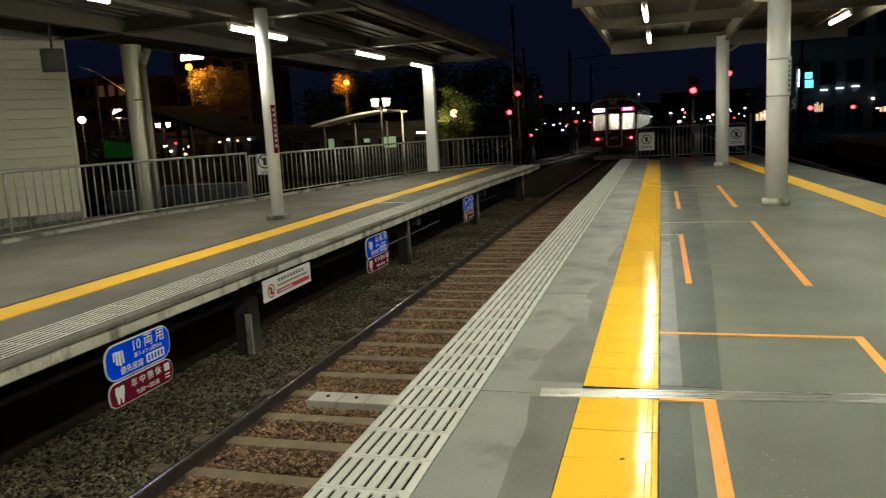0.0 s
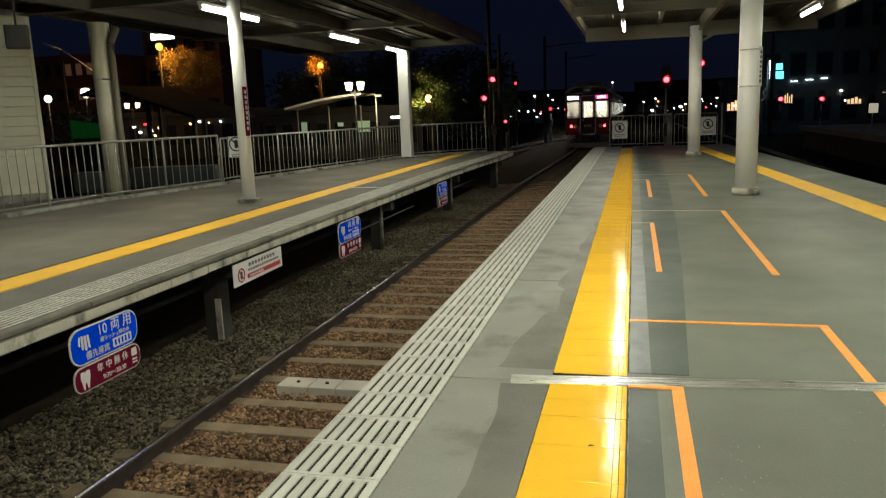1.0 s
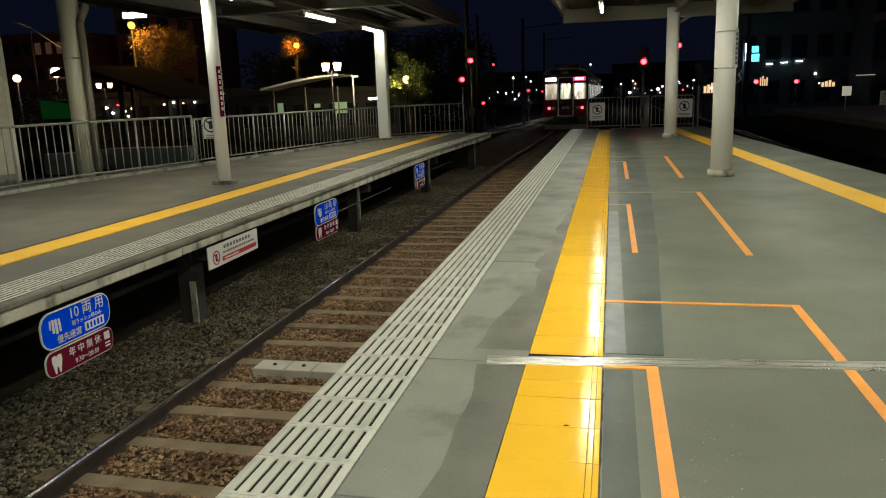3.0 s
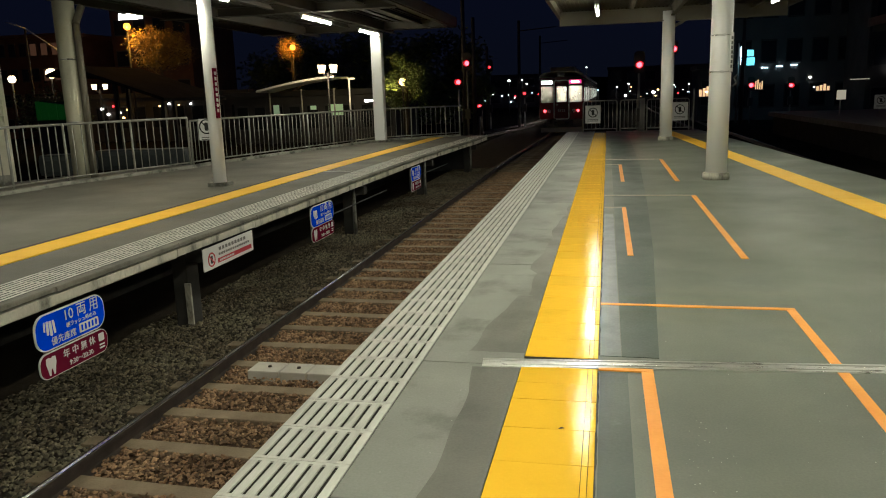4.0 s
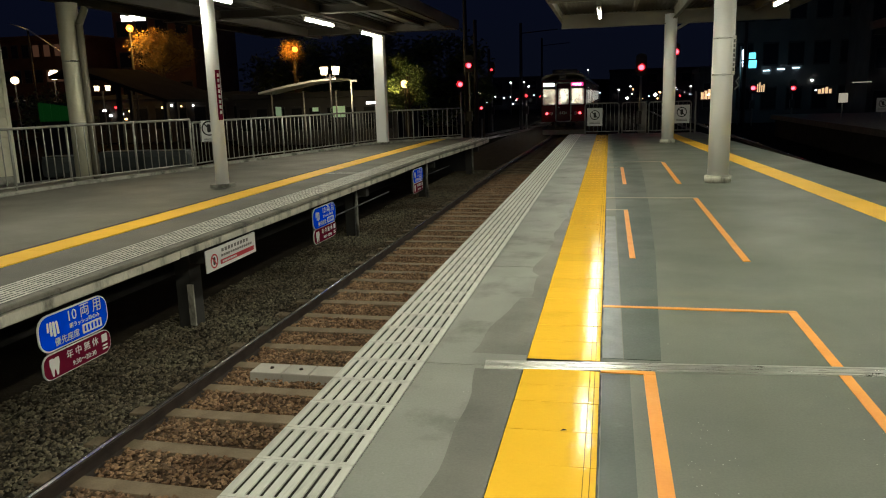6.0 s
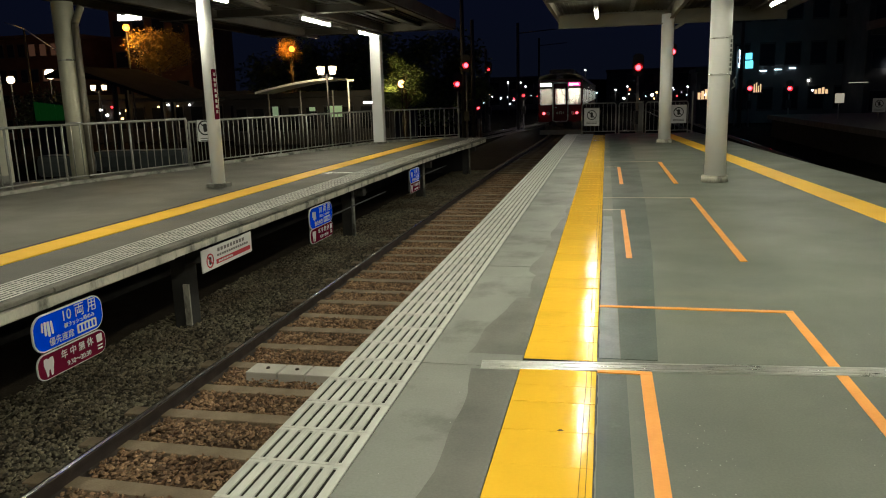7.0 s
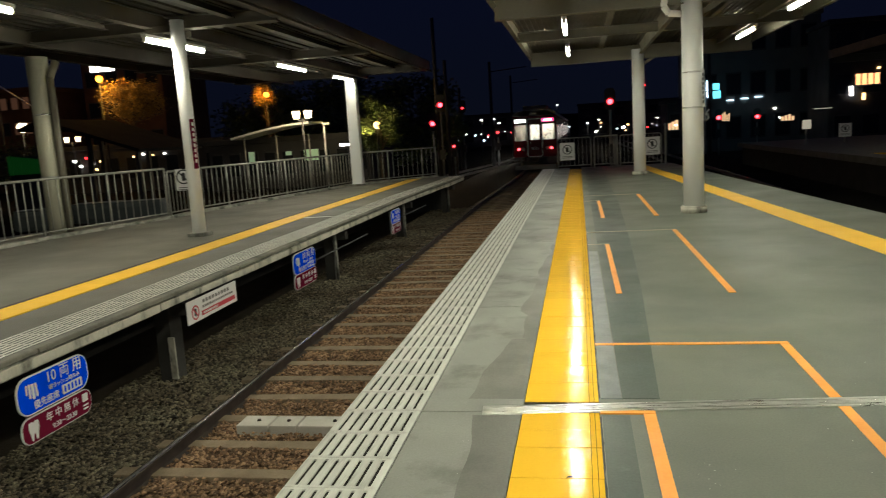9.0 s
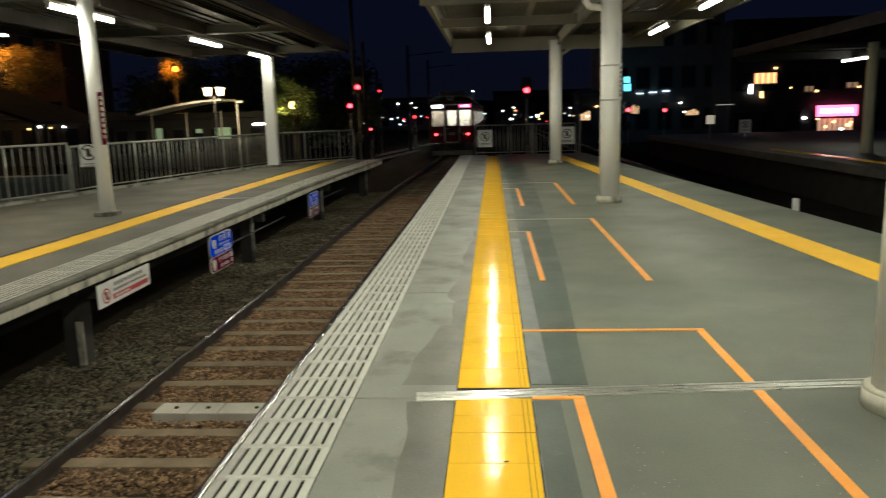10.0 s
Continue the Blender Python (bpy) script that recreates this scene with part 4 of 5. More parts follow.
single("kerb", kb, M_CONC, "low concrete kerb under the railing", "kerb", "structure")


def no_entry(at, turn, w=0.56, h=0.66):
    g = thing("no_entry_sign", "white no-entry board with a black ring symbol and small print", "sign", at=at, turn=turn, group="no-entry boards")
    part("panel", Shape().prism(rounded(w, h, 0.02), 0.012, pose(0, 0, 0)), M_WHITE, g)
    part("ring", ring(Shape(), 0.15, 0.18, 0.004, pose(0, -0.004, 0.07)), M_BLACK, g)
    part("slash", Shape().prism(rounded(0.32, 0.03, 0.005), 0.004, pose(0, -0.005, 0.07, 0, 45, 0)), M_BLACK, g)
    part("symbol", Shape().prism(rounded(0.09, 0.2, 0.04), 0.003, pose(0, -0.003, 0.07)), M_BLACK, g)
    for dz in (-0.19, -0.24):
        part("text_bar", Shape().prism(rounded(w * 0.7, 0.022, 0.004), 0.003, pose(0, -0.003, dz)), M_GREYMETAL, g)
    return g


no_entry((-9.54, 16.85, 0.895), 8, 0.40, 0.52)
no_entry((-0.50, 29.014, 0.66), 0)
no_entry((2.62, 29.014, 0.70), 0)
single("dead_leaf", Shape().add([(-0.172, 3.281, 0.006), (-0.163, 3.290, 0.011), (-0.150, 3.294, 0.010), (-0.141, 3.291, 0.006), (-0.152, 3.285, 0.007), (-0.164, 3.280, 0.008)], [(0, 1, 4, 5), (1, 2, 3, 4)]), M_RAIL, "small dry leaf on the tactile tiles", "leaf")


def end_gate(x0, x1, y=29.05, h=1.16):
    w = x1 - x0
    g = thing("end_gate", "tubular steel gate panel at the platform end", "gate", at=(x0, y, 0), group="end gates")
    r = 0.08
    pts = [(0, 0, 0.0), (0, 0, h - r), (r * 0.3, 0, h - r * 0.3), (r, 0, h), (w - r, 0, h), (w - r * 0.3, 0, h - r * 0.3), (w, 0, h - r), (w, 0, 0.0)]
    part("gate_frame", Shape().path(pts, 0.022, 10).tube((0, 0, 0.12), (w, 0, 0.12), 0.018, 0.018, 8), M_FENCE, g)
    bar = Shape().tube((0, 0, 0.12), (0, 0, h), 0.009, 0.009, 6).mesh("bar", M_FENCE)
    n = max(2, round(w / 0.15))
    for i in range(1, n):
        part("bar", bar, None, g).location = (w * i / n, 0, 0)
    return g


end_gate(-0.86, 0.38)
end_gate(0.50, 1.36)
end_gate(1.46, 2.95)
single("end_post", Shape().tube((3.1, 29.05, 0), (3.1, 29.05, 1.5), 0.03, 0.03, 10), M_FENCE, "thin steel post at the platform end", "post")
single("end_post", Shape().tube((1.30, 29.3, 0), (1.30, 29.3, 1.2), 0.09, 0.09, 14), M_GREYMETAL, "grey steel post behind the end gate", "post")
single("edge_marker", Shape().box(-0.04, 0.04, -0.04, 0.04, -1.25, 0.14, 0.012, pose(4.60, 12.2, 0.0)), M_WHITE, "small white concrete marker post beside the platform", "marker")


# ================================================================ building with siding on the opposite platform
wall = thing("station_building", "small station building with cream horizontal siding", "building", at=(-12.62, 14.0, 0), turn=48)
part("wall_core", Shape().box(-6.5, -0.02, 0.06, 3.0, BED_Z - 0.05, 4.1), M_BEAM, wall)
board = Shape().add([(-6.5, 0.05, 0), (0, 0.05, 0), (0, -0.02, 0.006), (-6.5, -0.02, 0.006), (-6.5, 0.035, 0.215), (0, 0.035, 0.215), (0, 0.06, 0.215), (-6.5, 0.06, 0.215)],
                    [(0, 1, 2, 3), (3, 2, 5, 4), (4, 5, 6, 7), (1, 6, 5, 2), (0, 3, 4, 7), (0, 7, 6, 1)]).mesh("siding_board", M_SIDING)
for i in range(19):
    part("siding_board", board, None, wall).location = (0, 0, 0.12 + 0.21 * i)
part("corner_trim", Shape().box(-0.06, 0.02, -0.015, 0.06, -0.1, 4.1, 0.008), M_SIDING, wall)
part("plinth", Shape().box(-6.5, 0.01, -0.01, 0.06, -0.1, 0.115, 0.01), M_CONC, wall)
spk = thing("loudspeaker", "dark boxy loudspeaker under the canopy", "loudspeaker", at=(-11.05, 11.95, 3.0), turn=40)
part("cabinet", Shape().box(-0.2, 0.2, -0.13, 0.13, 0, 0.42, 0.02), M_DARK, spk)
part("grille", Shape().box(-0.17, 0.17, -0.14, -0.128, 0.03, 0.39, 0.006), M_BLACK, spk)
part("bracket", Shape().tube((0, 0, 0.42), (0, 0, 1.1), 0.02, 0.02, 8), M_DARK, spk)

for x, y, w in ((-11.25, 17.7, 1.2), (-12.45, 17.6, 1.25), (-13.0, 16.2, 1.2)):
    t = thing("planter_box", "low blue-grey concrete planter behind the railing", "planter", at=(x, y, -0.12), turn=15, group="planters")
    part("body", Shape().box(-w / 2, w / 2, -0.35, 0.35, 0, 0.50, 0.12), M_PLANTER, t)
    part("rim", Shape().box(-w / 2 + 0.04, w / 2 - 0.04, -0.31, 0.31, 0.46, 0.52, 0.02), M_PLANTER, t)


# ================================================================ train
def train_car(y0, front, length=18.4):
    """A maroon commuter car. Its rear end stands at y0; front: with the cab face."""
    hw, floor, eave, top = 1.36, 0.0, 2.42, 2.78
    cx = rail_left(60) + 0.72
    t = thing("train_car", "maroon commuter train car with a cream roof and lit windows", "train car", at=(cx, y0, 0), group="train")
    y1 = length

    # side walls with window and door openings: panels between the openings
    doors = [2.6, 9.2, 15.8]
    for side in (-1, 1):
        xo = side * hw
        xi = side * (hw - 0.05)
        a, b = min(xo, xi), max(xo, xi)
        w = Shape()
        w.box(a, b, 0.1, y1, -0.12, 0.82)
        w.box(a, b, 0.1, y1, 1.78, eave)
        opens = []
        prev = 0.1
        for d in doors:
            opens += [(d - 0.52, d - 0.06), (d + 0.06, d + 0.52)]
        for s0 in (0.75, 4.1, 5.3, 6.5, 10.7, 11.9, 13.1, 17.0):
            opens.append((s0, s0 + 0.95))
        opens.sort()
        for o0, o1 in opens:
            if o0 > prev:
                w.box(a, b, prev, o0, 0.82, 1.78)
            prev = o1
        w.box(a, b, prev, y1, 0.82, 1.78)
        part("side_wall", w, M_BODY, t)
        for o0, o1 in opens:
            xc = xo + side * 0.004
            fr = Shape()
            e0, e1 = min(xc, xi), max(xc, xi)
            fr.box(e0, e1, o0, o0 + 0.035, 0.82, 1.78).box(e0, e1, o1 - 0.035, o1, 0.82, 1.78)
            fr.box(e0, e1, o0, o1, 0.82, 0.855).box(e0, e1, o0, o1, 1.745, 1.78)
            fr = part("window_frame", fr, M_ALU, t, "aluminium window frame")
            part("pane", Shape().box(xi - 0.004, xi + 0.004, o0 + 0.03, o1 - 0.03, 0.85, 1.75), M_GLASS, fr).visible_shadow = False
        for d in doors:
            sm = Shape()
            for e in (-0.62, 0.0, 0.62):
                sm.box(xo - 0.004, xo + 0.004, d + e - 0.012, d + e + 0.012, -0.05, 1.95)
            part("door_seam", sm, M_BLACK, t)
    fl = Shape().box(-hw, hw, 0.1, y1, -0.14, -0.02)
    part("floor_panel", fl, M_UNDER, t)
    part("end_wall", Shape().box(-hw, hw, y1 - 0.05, y1, -0.12, eave), M_CABIN, t)
    # roof: an arched shell
    n = 18
    ring_pts = [(-hw - 0.01, eave - 0.02)]
    for i in range(n + 1):
        w = math.pi * (1 - i / n)
        ring_pts.append(((hw + 0.01) * math.copysign(abs(math.cos(w)) ** 0.75, math.cos(w)), eave + (top - eave) * math.sin(w) ** 0.7))
    ring_pts.append((hw + 0.01, eave - 0.02))
    rfm = Shape().sweep(ring_pts, [0.0, y1], lambda y: 0.0)
    part("roof", rfm, M_CREAMROOF, t, "cream-painted arched roof")
    for k in range(3):
        part("air_conditioner", Shape().box(-0.78, 0.78, 1.2 + 5.6 * k, 4.2 + 5.6 * k, top - 0.06, top + 0.30, 0.09), M_UNDER, t, "grey rooftop air conditioner")
    # lit saloon
    part("ceiling_panel", Shape().box(-hw + 0.06, hw - 0.06, 0.2, y1 - 0.1, 2.30, 2.34), M_CABIN, t)
    for x in (-0.55, 0.55):
        part("saloon_tube", Shape().box(x - 0.06, x + 0.06, 0.4, y1 - 0.3, 2.27, 2.298), G_CEIL, t, "glowing saloon tube lamp")
    for side in (-1, 1):
        part("bench", Shape().box(min(side * 0.85, side * 1.28), max(side * 0.85, side * 1.28), 3.4, 8.4, 0.05, 0.45, 0.05), M_SEAT, t, "green plush bench")
    for yy in (1.25,):
        pw = Shape().box(-1.28, -0.45, yy, yy + 0.04, -0.02, 2.28).box(0.45, 1.28, yy, yy + 0.04, -0.02, 0.85).box(1.1, 1.28, yy, yy + 0.04, 0.85, 2.28).box(0.38, 0.5, yy, yy + 0.04, 0.0, 2.28)
        part("cab_partition", pw, M_CABIN, t)
    for x in (-0.62, 0.1, 0.72):
        for yy in (3.1, 6.5, 9.9):
            part("handrail_pole", Shape().tube((x, yy, 0.0), (x, yy, 2.28), 0.02, 0.02, 8), M_ALU, t)
    # running gear
    for yy in (2.6, y1 - 2.6):
        bog = part("bogie", Shape().box(-1.05, 1.05, yy - 1.5, yy + 1.5, -0.78, -0.42, 0.08), M_UNDER, t)
        for wy in (-1.0, 1.0):
            for xs in (-0.75, 0.75):
                part("wheel", Shape().tube((xs - 0.06, yy + wy, RAIL_Z + 0.43), (xs + 0.06, yy + wy, RAIL_Z + 0.43), 0.43, 0.43, 24), M_RAIL, bog)
    part("equipment_box", Shape().box(-1.2, 1.2, 5.6, 12.0, -0.8, -0.15, 0.05), M_UNDER, t)
    if not front:
        part("end_wall", Shape().box(-hw, hw, 0.05, 0.1, -0.12, eave), M_BODY, t)
        return t

    # ---- cab face at y = 0, seen from -y
    def opening(shape, x0, x1, z0, z1, holes):
        """A wall x0..x1 by z0..z1 with rectangular holes, cut into strips."""
        xs = sorted({x0, x1, *[h[0] for h in holes], *[h[1] for h in holes]})
        zs = sorted({z0, z1, *[h[2] for h in holes], *[h[3] for h in holes]})
        for xa, xb in zip(xs, xs[1:]):
            for za, zb in zip(zs, zs[1:]):
                mx, mz = (xa + xb) / 2, (za + zb) / 2
                if not any(h[0] < mx < h[1] and h[2] < mz < h[3] for h in holes):
                    shape.box(xa, xb, -0.02, 0.10, za, zb)
        return shape

    wins = [(-1.25, -0.52, 0.90, 1.86), (-0.31, 0.31, 0.92, 1.86), (0.45, 1.25, 0.90, 1.86)]
    part("cab_face", opening(Shape(), -hw, hw, -0.15, eave, wins).mesh("cab_face", M_BODY, weld=True), M_BODY, t)
    for x0, x1, z0, z1 in wins:
        cxw, czw, w, h = (x0 + x1) / 2, (z0 + z1) / 2, x1 - x0, z1 - z0
        f = Shape()
        o, q = rounded(w + 0.05, h + 0.05, 0.09), rounded(w - 0.03, h - 0.03, 0.07)
        k = len(o)
        vs = [(cxw + x, -0.032, czw + z) for x, z in o] + [(cxw + x, -0.032, czw + z) for x, z in q]
        vs += [(cxw + x, -0.018, czw + z) for x, z in o] + [(cxw + x, 0.02, czw + z) for x, z in q]
        fs = []
        for i in range(k):
            j = (i + 1) % k
            fs += [(i, j, k + j, k + i), (i, 2 * k + i, 2 * k + j, j), (k + i, k + j, 3 * k + j, 3 * k + i)]
        fr = part("window_frame", f.add(vs, fs), M_ALU, t, "polished aluminium window frame")
        part("pane", Shape().box(x0, x1, 0.02, 0.028, z0, z1), M_GLASS, fr).visible_shadow = False
    dr = Shape()
    o, q = rounded(0.98, 2.42, 0.14), rounded(0.86, 2.30, 0.10)
    k = len(o)
    vs = [(x, -0.055, 1.04 + z) for x, z in o] + [(x, -0.055, 1.04 + z) for x, z in q] + [(x, -0.018, 1.04 + z) for x, z in o] + [(x, -0.018, 1.04 + z) for x, z in q]
    fs = []
    for i in range(k):
        j = (i + 1) % k
        fs += [(i, j, k + j, k + i), (i, 2 * k + i, 2 * k + j, j), (k + i, k + j, 3 * k + j, 3 * k + i)]
    gd = part("end_door_frame", dr.add(vs, fs), M_ALU, t, "grey frame of the end door")
    part("door_handle", Shape().box(-0.34, -0.22, -0.06, -0.02, 0.72, 0.75, 0.008), M_ALU, gd)
    for x0, x1, g in ((-1.24, -0.56, G_BLIND_W), (0.47, 1.20, G_BLIND_R)):
        bx = part("destination_box", Shape().prism(rounded(x1 - x0 + 0.06, 0.27, 0.05), 0.03, pose((x0 + x1) / 2, -0.03, 2.12)), M_ALU, t, "destination display frame")
        part("blind", Shape().prism(rounded(x1 - x0, 0.21, 0.04), 0.006, pose((x0 + x1) / 2, -0.036, 2.12)), g, bx, "glowing destination blind")
        if g is G_BLIND_R:
            for i in range(4):
                part("text_bar", Shape().prism(rounded(0.10, 0.12, 0.02), 0.004, pose(x0 + 0.16 + 0.135 * i, -0.040, 2.12)), G_BLIND_W, bx)
    hl = part("headlight_box", Shape().prism(rounded(0.46, 0.25, 0.04), 0.1, pose(-0.05, -0.05, 2.545)), M_GREYMETAL, t, "grey twin headlight box")
    for x in (-0.18, -0.08, 0.0, 0.1):
        part("headlight", Shape().tube((x - 0.01, -0.055, 2.545), (x - 0.01, -0.04, 2.545), 0.045, 0.045, 14), M_ALU, hl)
    fx = Shape()
    fx.add([(-hw - 0.01, -0.02, eave - 0.15), (hw + 0.01, -0.02, eave - 0.15), (hw + 0.01, 0.0, eave), (0.75, 0.0, top - 0.06), (-0.75, 0.0, top - 0.06), (-hw - 0.01, 0.0, eave)],
           [(0, 1, 2, 5), (5, 2, 3, 4)])
    part("roof_brow", fx, M_CREAMROOF, t)
    for x, lit in ((-1.02, True), (-0.76, False), (0.76, False), (1.02, True)):
        lens = part("lamp_ring", Shape().tube((x, -0.05, 0.36), (x, -0.02, 0.36), 0.095, 0.105, 20), M_ALU, t)
        part("tail_lamp" if lit else "side_lamp", Shape().ball((x, -0.05, 0.36), 0.075, 14, 8), G_RED if lit else M_GREYMETAL, lens, "glowing red tail lamp" if lit else "")
    lettering("lettering", "6121", 0.24, M_WHITE, t, pose(0, -0.026, 0.38, 90, 0, 0), "white fleet number", extrude=0.004)
    part("wiper", Shape().path([(0.62, -0.06, 0.98), (0.82, -0.06, 1.3)], 0.012, 6).path([(1.0, -0.06, 0.86), (0.62, -0.06, 1.22)], 0.012, 6), M_BLACK, t)
    part("wiper", Shape().path([(0.02, -0.06, 1.9), (0.2, -0.06, 1.45)], 0.012, 6), M_BLACK, t)
    cp = part("coupler", Shape().box(-0.16, 0.16, -0.42, 0.2, -0.45, -0.2, 0.04), M_UNDER, t, "dark coupler head")
    part("coupler_jaw", Shape().box(-0.22, 0.22, -0.5, -0.38, -0.42, -0.22, 0.03), M_RAIL, cp)
    for x in (-0.9, -0.5, 0.5):
        part("hose", Shape().path([(x, -0.02, -0.2), (x, -0.1, -0.45), (x + 0.1, -0.1, -0.6)], 0.035, 8), M_UNDER, t)
    part("equipment_box", Shape().box(0.72, 1.28, -0.06, 0.4, -0.62, -0.18, 0.02), M_UNDER, t, "grey equipment box")
    part("snow_plough", Shape().box(-1.28, 1.28, -0.16, -0.1, -0.95, -0.66, 0.01), M_GREYMETAL, t, "grey obstacle guard")
    return t


train_car(TRAIN_Y, True)
train_car(TRAIN_Y + 19.0, False)
train_car(TRAIN_Y + 38.0, False)


# ================================================================ signals and masts
def signal(x, y, z, base, label, r=0.13, mat=G_RED, stem=True):
    g = thing("signal", label, "signal", at=(x, y, base), group="railway signals")
    h = z - base
    part("backboard", Shape().prism(rounded(0.5, 1.0, 0.2), 0.03, pose(0, 0.04, h + 0.12)), M_BLACK, g)
    part("hood", Shape().tube((0, -0.22, h), (0, 0.03, h), r + 0.06, r + 0.06, 18, False), M_BLACK, g)
    part("red_lens", Shape().tube((0, -0.05, h), (0, 0.02, h), r, r, 18), mat, g, "glowing red lens")
    part("mast", Shape().tube((0, 0.1, 0), (0, 0.1, h + 0.6), 0.06, 0.05, 12), M_GREYMETAL, g)
    part("ladder_box", Shape().box(-0.16, 0.16, 0.0, 0.22, 1.3, 1.9, 0.02), M_DARK, g)


signal(-8.18, 45, 3.36, BED_Z, "tall railway signal showing red on a steel mast")
signal(-7.75, 40, 2.2, BED_Z, "low railway signal showing red beside the track", 0.11)
signal(-8.3, 50, 0.78, BED_Z, "small shunting signal showing red", 0.07)
signal(-9.1, 60, 3.59, BED_Z, "far railway signal showing dim red", 0.08, G_REDSOFT)
signal(-6.37, 60, 1.5, BED_Z, "far railway signal showing red", 0.09, G_REDSOFT)
signal(1.42, 36, 2.62, BED_Z, "railway signal showing red behind the end gate", 0.12)
signal(4.85, 60, 4.4, BED_Z, "far railway signal showing red", 0.17)
signal(10.38, 60, 1.57, BED_Z, "far railway signal showing red", 0.14)
signal(13.13, 60, 1.48, BED_Z, "far railway signal showing red", 0.12)


def mast(x, y, top, label="grey steel catenary mast beside the track", arm=0.0):
    g = thing("catenary_mast", label, "mast", at=(x, y, BED_Z), group="catenary masts")
    part("pole", Shape().tube((0, 0, 0), (0, 0, top - BED_Z), 0.15, 0.11, 12), M_DARK, g)
    if arm:
        part("arm", Shape().tube((0, 0, top - BED_Z - 0.8), (arm, 0, top - BED_Z - 0.6), 0.04, 0.04, 8), M_DARK, g)


mast(-8.55, 46, 8.6)
mast(-8.2, 47.5, 6.2)
mast(-9.3, 60, 5.2)
mast(-7.0, 62, 7.2, arm=3.0)
mast(-7.3, 85, 7.6, arm=3.0)
mast(9.4, 58, 8.0, arm=-3.0)


# ================================================================ street lamps, trees, town
def globe_lamp(x, y, z, r, mat, label, base=BED_Z, twin=0.0):
    g = thing("street_lamp", label, "street lamp", at=(x, y, base), group="street lamps")
    h = z - base
    part("pole", Shape().tube((0, 0, 0), (0, 0, h - r), 0.06, 0.045, 10), M_DARK, g)
    for dx in ((-twin, twin) if twin else (0.0,)):
        if twin:
            part("arm", Shape().tube((0, 0, h - r - 0.25), (dx, 0, h - r), 0.03, 0.03, 8), M_DARK, g)
        part("globe", Shape().tube((dx, 0, h - r), (dx, 0, h + r * 0.9), r * 0.75, r * 1.05, 14) if twin else Shape().ball((dx, 0, h), r * 1.15, 16, 10), mat, g, "glowing lantern")
        part("cap", Shape().tube((dx, 0, h + r * 1.0), (dx, 0, h + r * 1.3), r * 1.1, r * 0.3, 14), M_DARK, g)


G_STREET = glow("street_lantern", (1.0, 0.76, 0.46), 3.2)
globe_lamp(-15.82, 42, 3.25, 0.23, G_STREET, "street lamp with two glowing lanterns", twin=0.36)
globe_lamp(-32.6, 40, 3.55, 0.27, G_STREET, "warm white street lantern")
globe_lamp(-35.4, 40, 3.3, 0.2, G_STREET, "warm white street lantern")
globe_lamp(-33.1, 45, 2.8, 0.17, G_STREET, "pair of small street lanterns", twin=0.42)
globe_lamp(-33.96, 50, 7.1, 0.22, G_SODIUM, "tall sodium street lamp glowing orange")
globe_lamp(-21.3, 50, 5.1, 0.17, G_SODIUM, "sodium street lamp glowing orange among leaves")
globe_lamp(-11.9, 44, 2.4, 0.20, G_WARM, "small street lamp beside a tree")
point_lamp(-33.6, 49.3, 6.9, 520, (1.0, 0.52, 0.09), 0.3)
point_lamp(-21.3, 49.3, 5.0, 110, (1.0, 0.44, 0.07), 0.2)
point_lamp(-34.6, 39.4, 4.0, 90, (1.0, 0.80, 0.5), 0.3)
point_lamp(10.6, 59.3, 3.6, 22, (0.15, 0.75, 0.95), 0.3)
point_lamp(-12.3, 42.6, 2.4, 150, (1.0, 0.78, 0.25), 0.2)
point_lamp(-15.8, 41.2, 3.2, 190, (1.0, 0.80, 0.5), 0.3)


def tree(x, y, h, cz, rx, rz, seed, label, leaves=2600, leaf=None, big=1.0):
    g = random.Random(seed)
    t = thing("tree", label, "tree", at=(x, y, BED_Z))
    cz -= BED_Z
    tr = Shape().tube((0, 0, 0), (0.05, 0, cz * 0.55), 0.22, 0.15, 10).tube((0.05, 0, cz * 0.55), (0, 0, cz + rz * 0.5), 0.15, 0.04, 8)
    for i in range(12):
        a, e = g.uniform(0, 6.28), g.uniform(0.1, 0.9)
        z0 = cz * g.uniform(0.5, 0.9)
        tr.tube((0.03, 0, z0), (rx * 0.8 * math.cos(a) * e, rx * 0.8 * math.sin(a) * e, z0 + rz * g.uniform(0.2, 0.9)), 0.06, 0.015, 6)
    part("trunk", tr, M_BARK, t)
    cr = Shape()
    clumps = []
    for i in range(34):
        while True:
            p = Vector((g.uniform(-1, 1), g.uniform(-1, 1), g.uniform(-1, 1)))
            if 0.25 < p.length < 1:
                break
        clumps.append((Vector((p.x * rx, p.y * rx, cz + p.z * rz)), g.uniform(0.22, 0.42) * rx))
    for i in range(int(leaves * 2.6)):
        c, r = clumps[g.randrange(len(clumps))]
        p = c + Vector((g.gauss(0, 0.5), g.gauss(0, 0.5), g.gauss(0, 0.42))) * r
        u = Vector((g.uniform(-1, 1), g.uniform(-1, 1), g.uniform(-0.6, 0.6))).normalized()
        w = u.cross(Vector((g.uniform(-1, 1), g.uniform(-1, 1), g.uniform(-1, 1)))).normalized()
        ln = g.uniform(0.05, 0.10) * big
        cr.add([p - u * ln, p + w * ln * 0.45, p + u * ln, p - w * ln * 0.45], [(0, 1, 2, 3)])
    part("crown", cr, leaf or M_LEAF, t, "loose leafy crown")


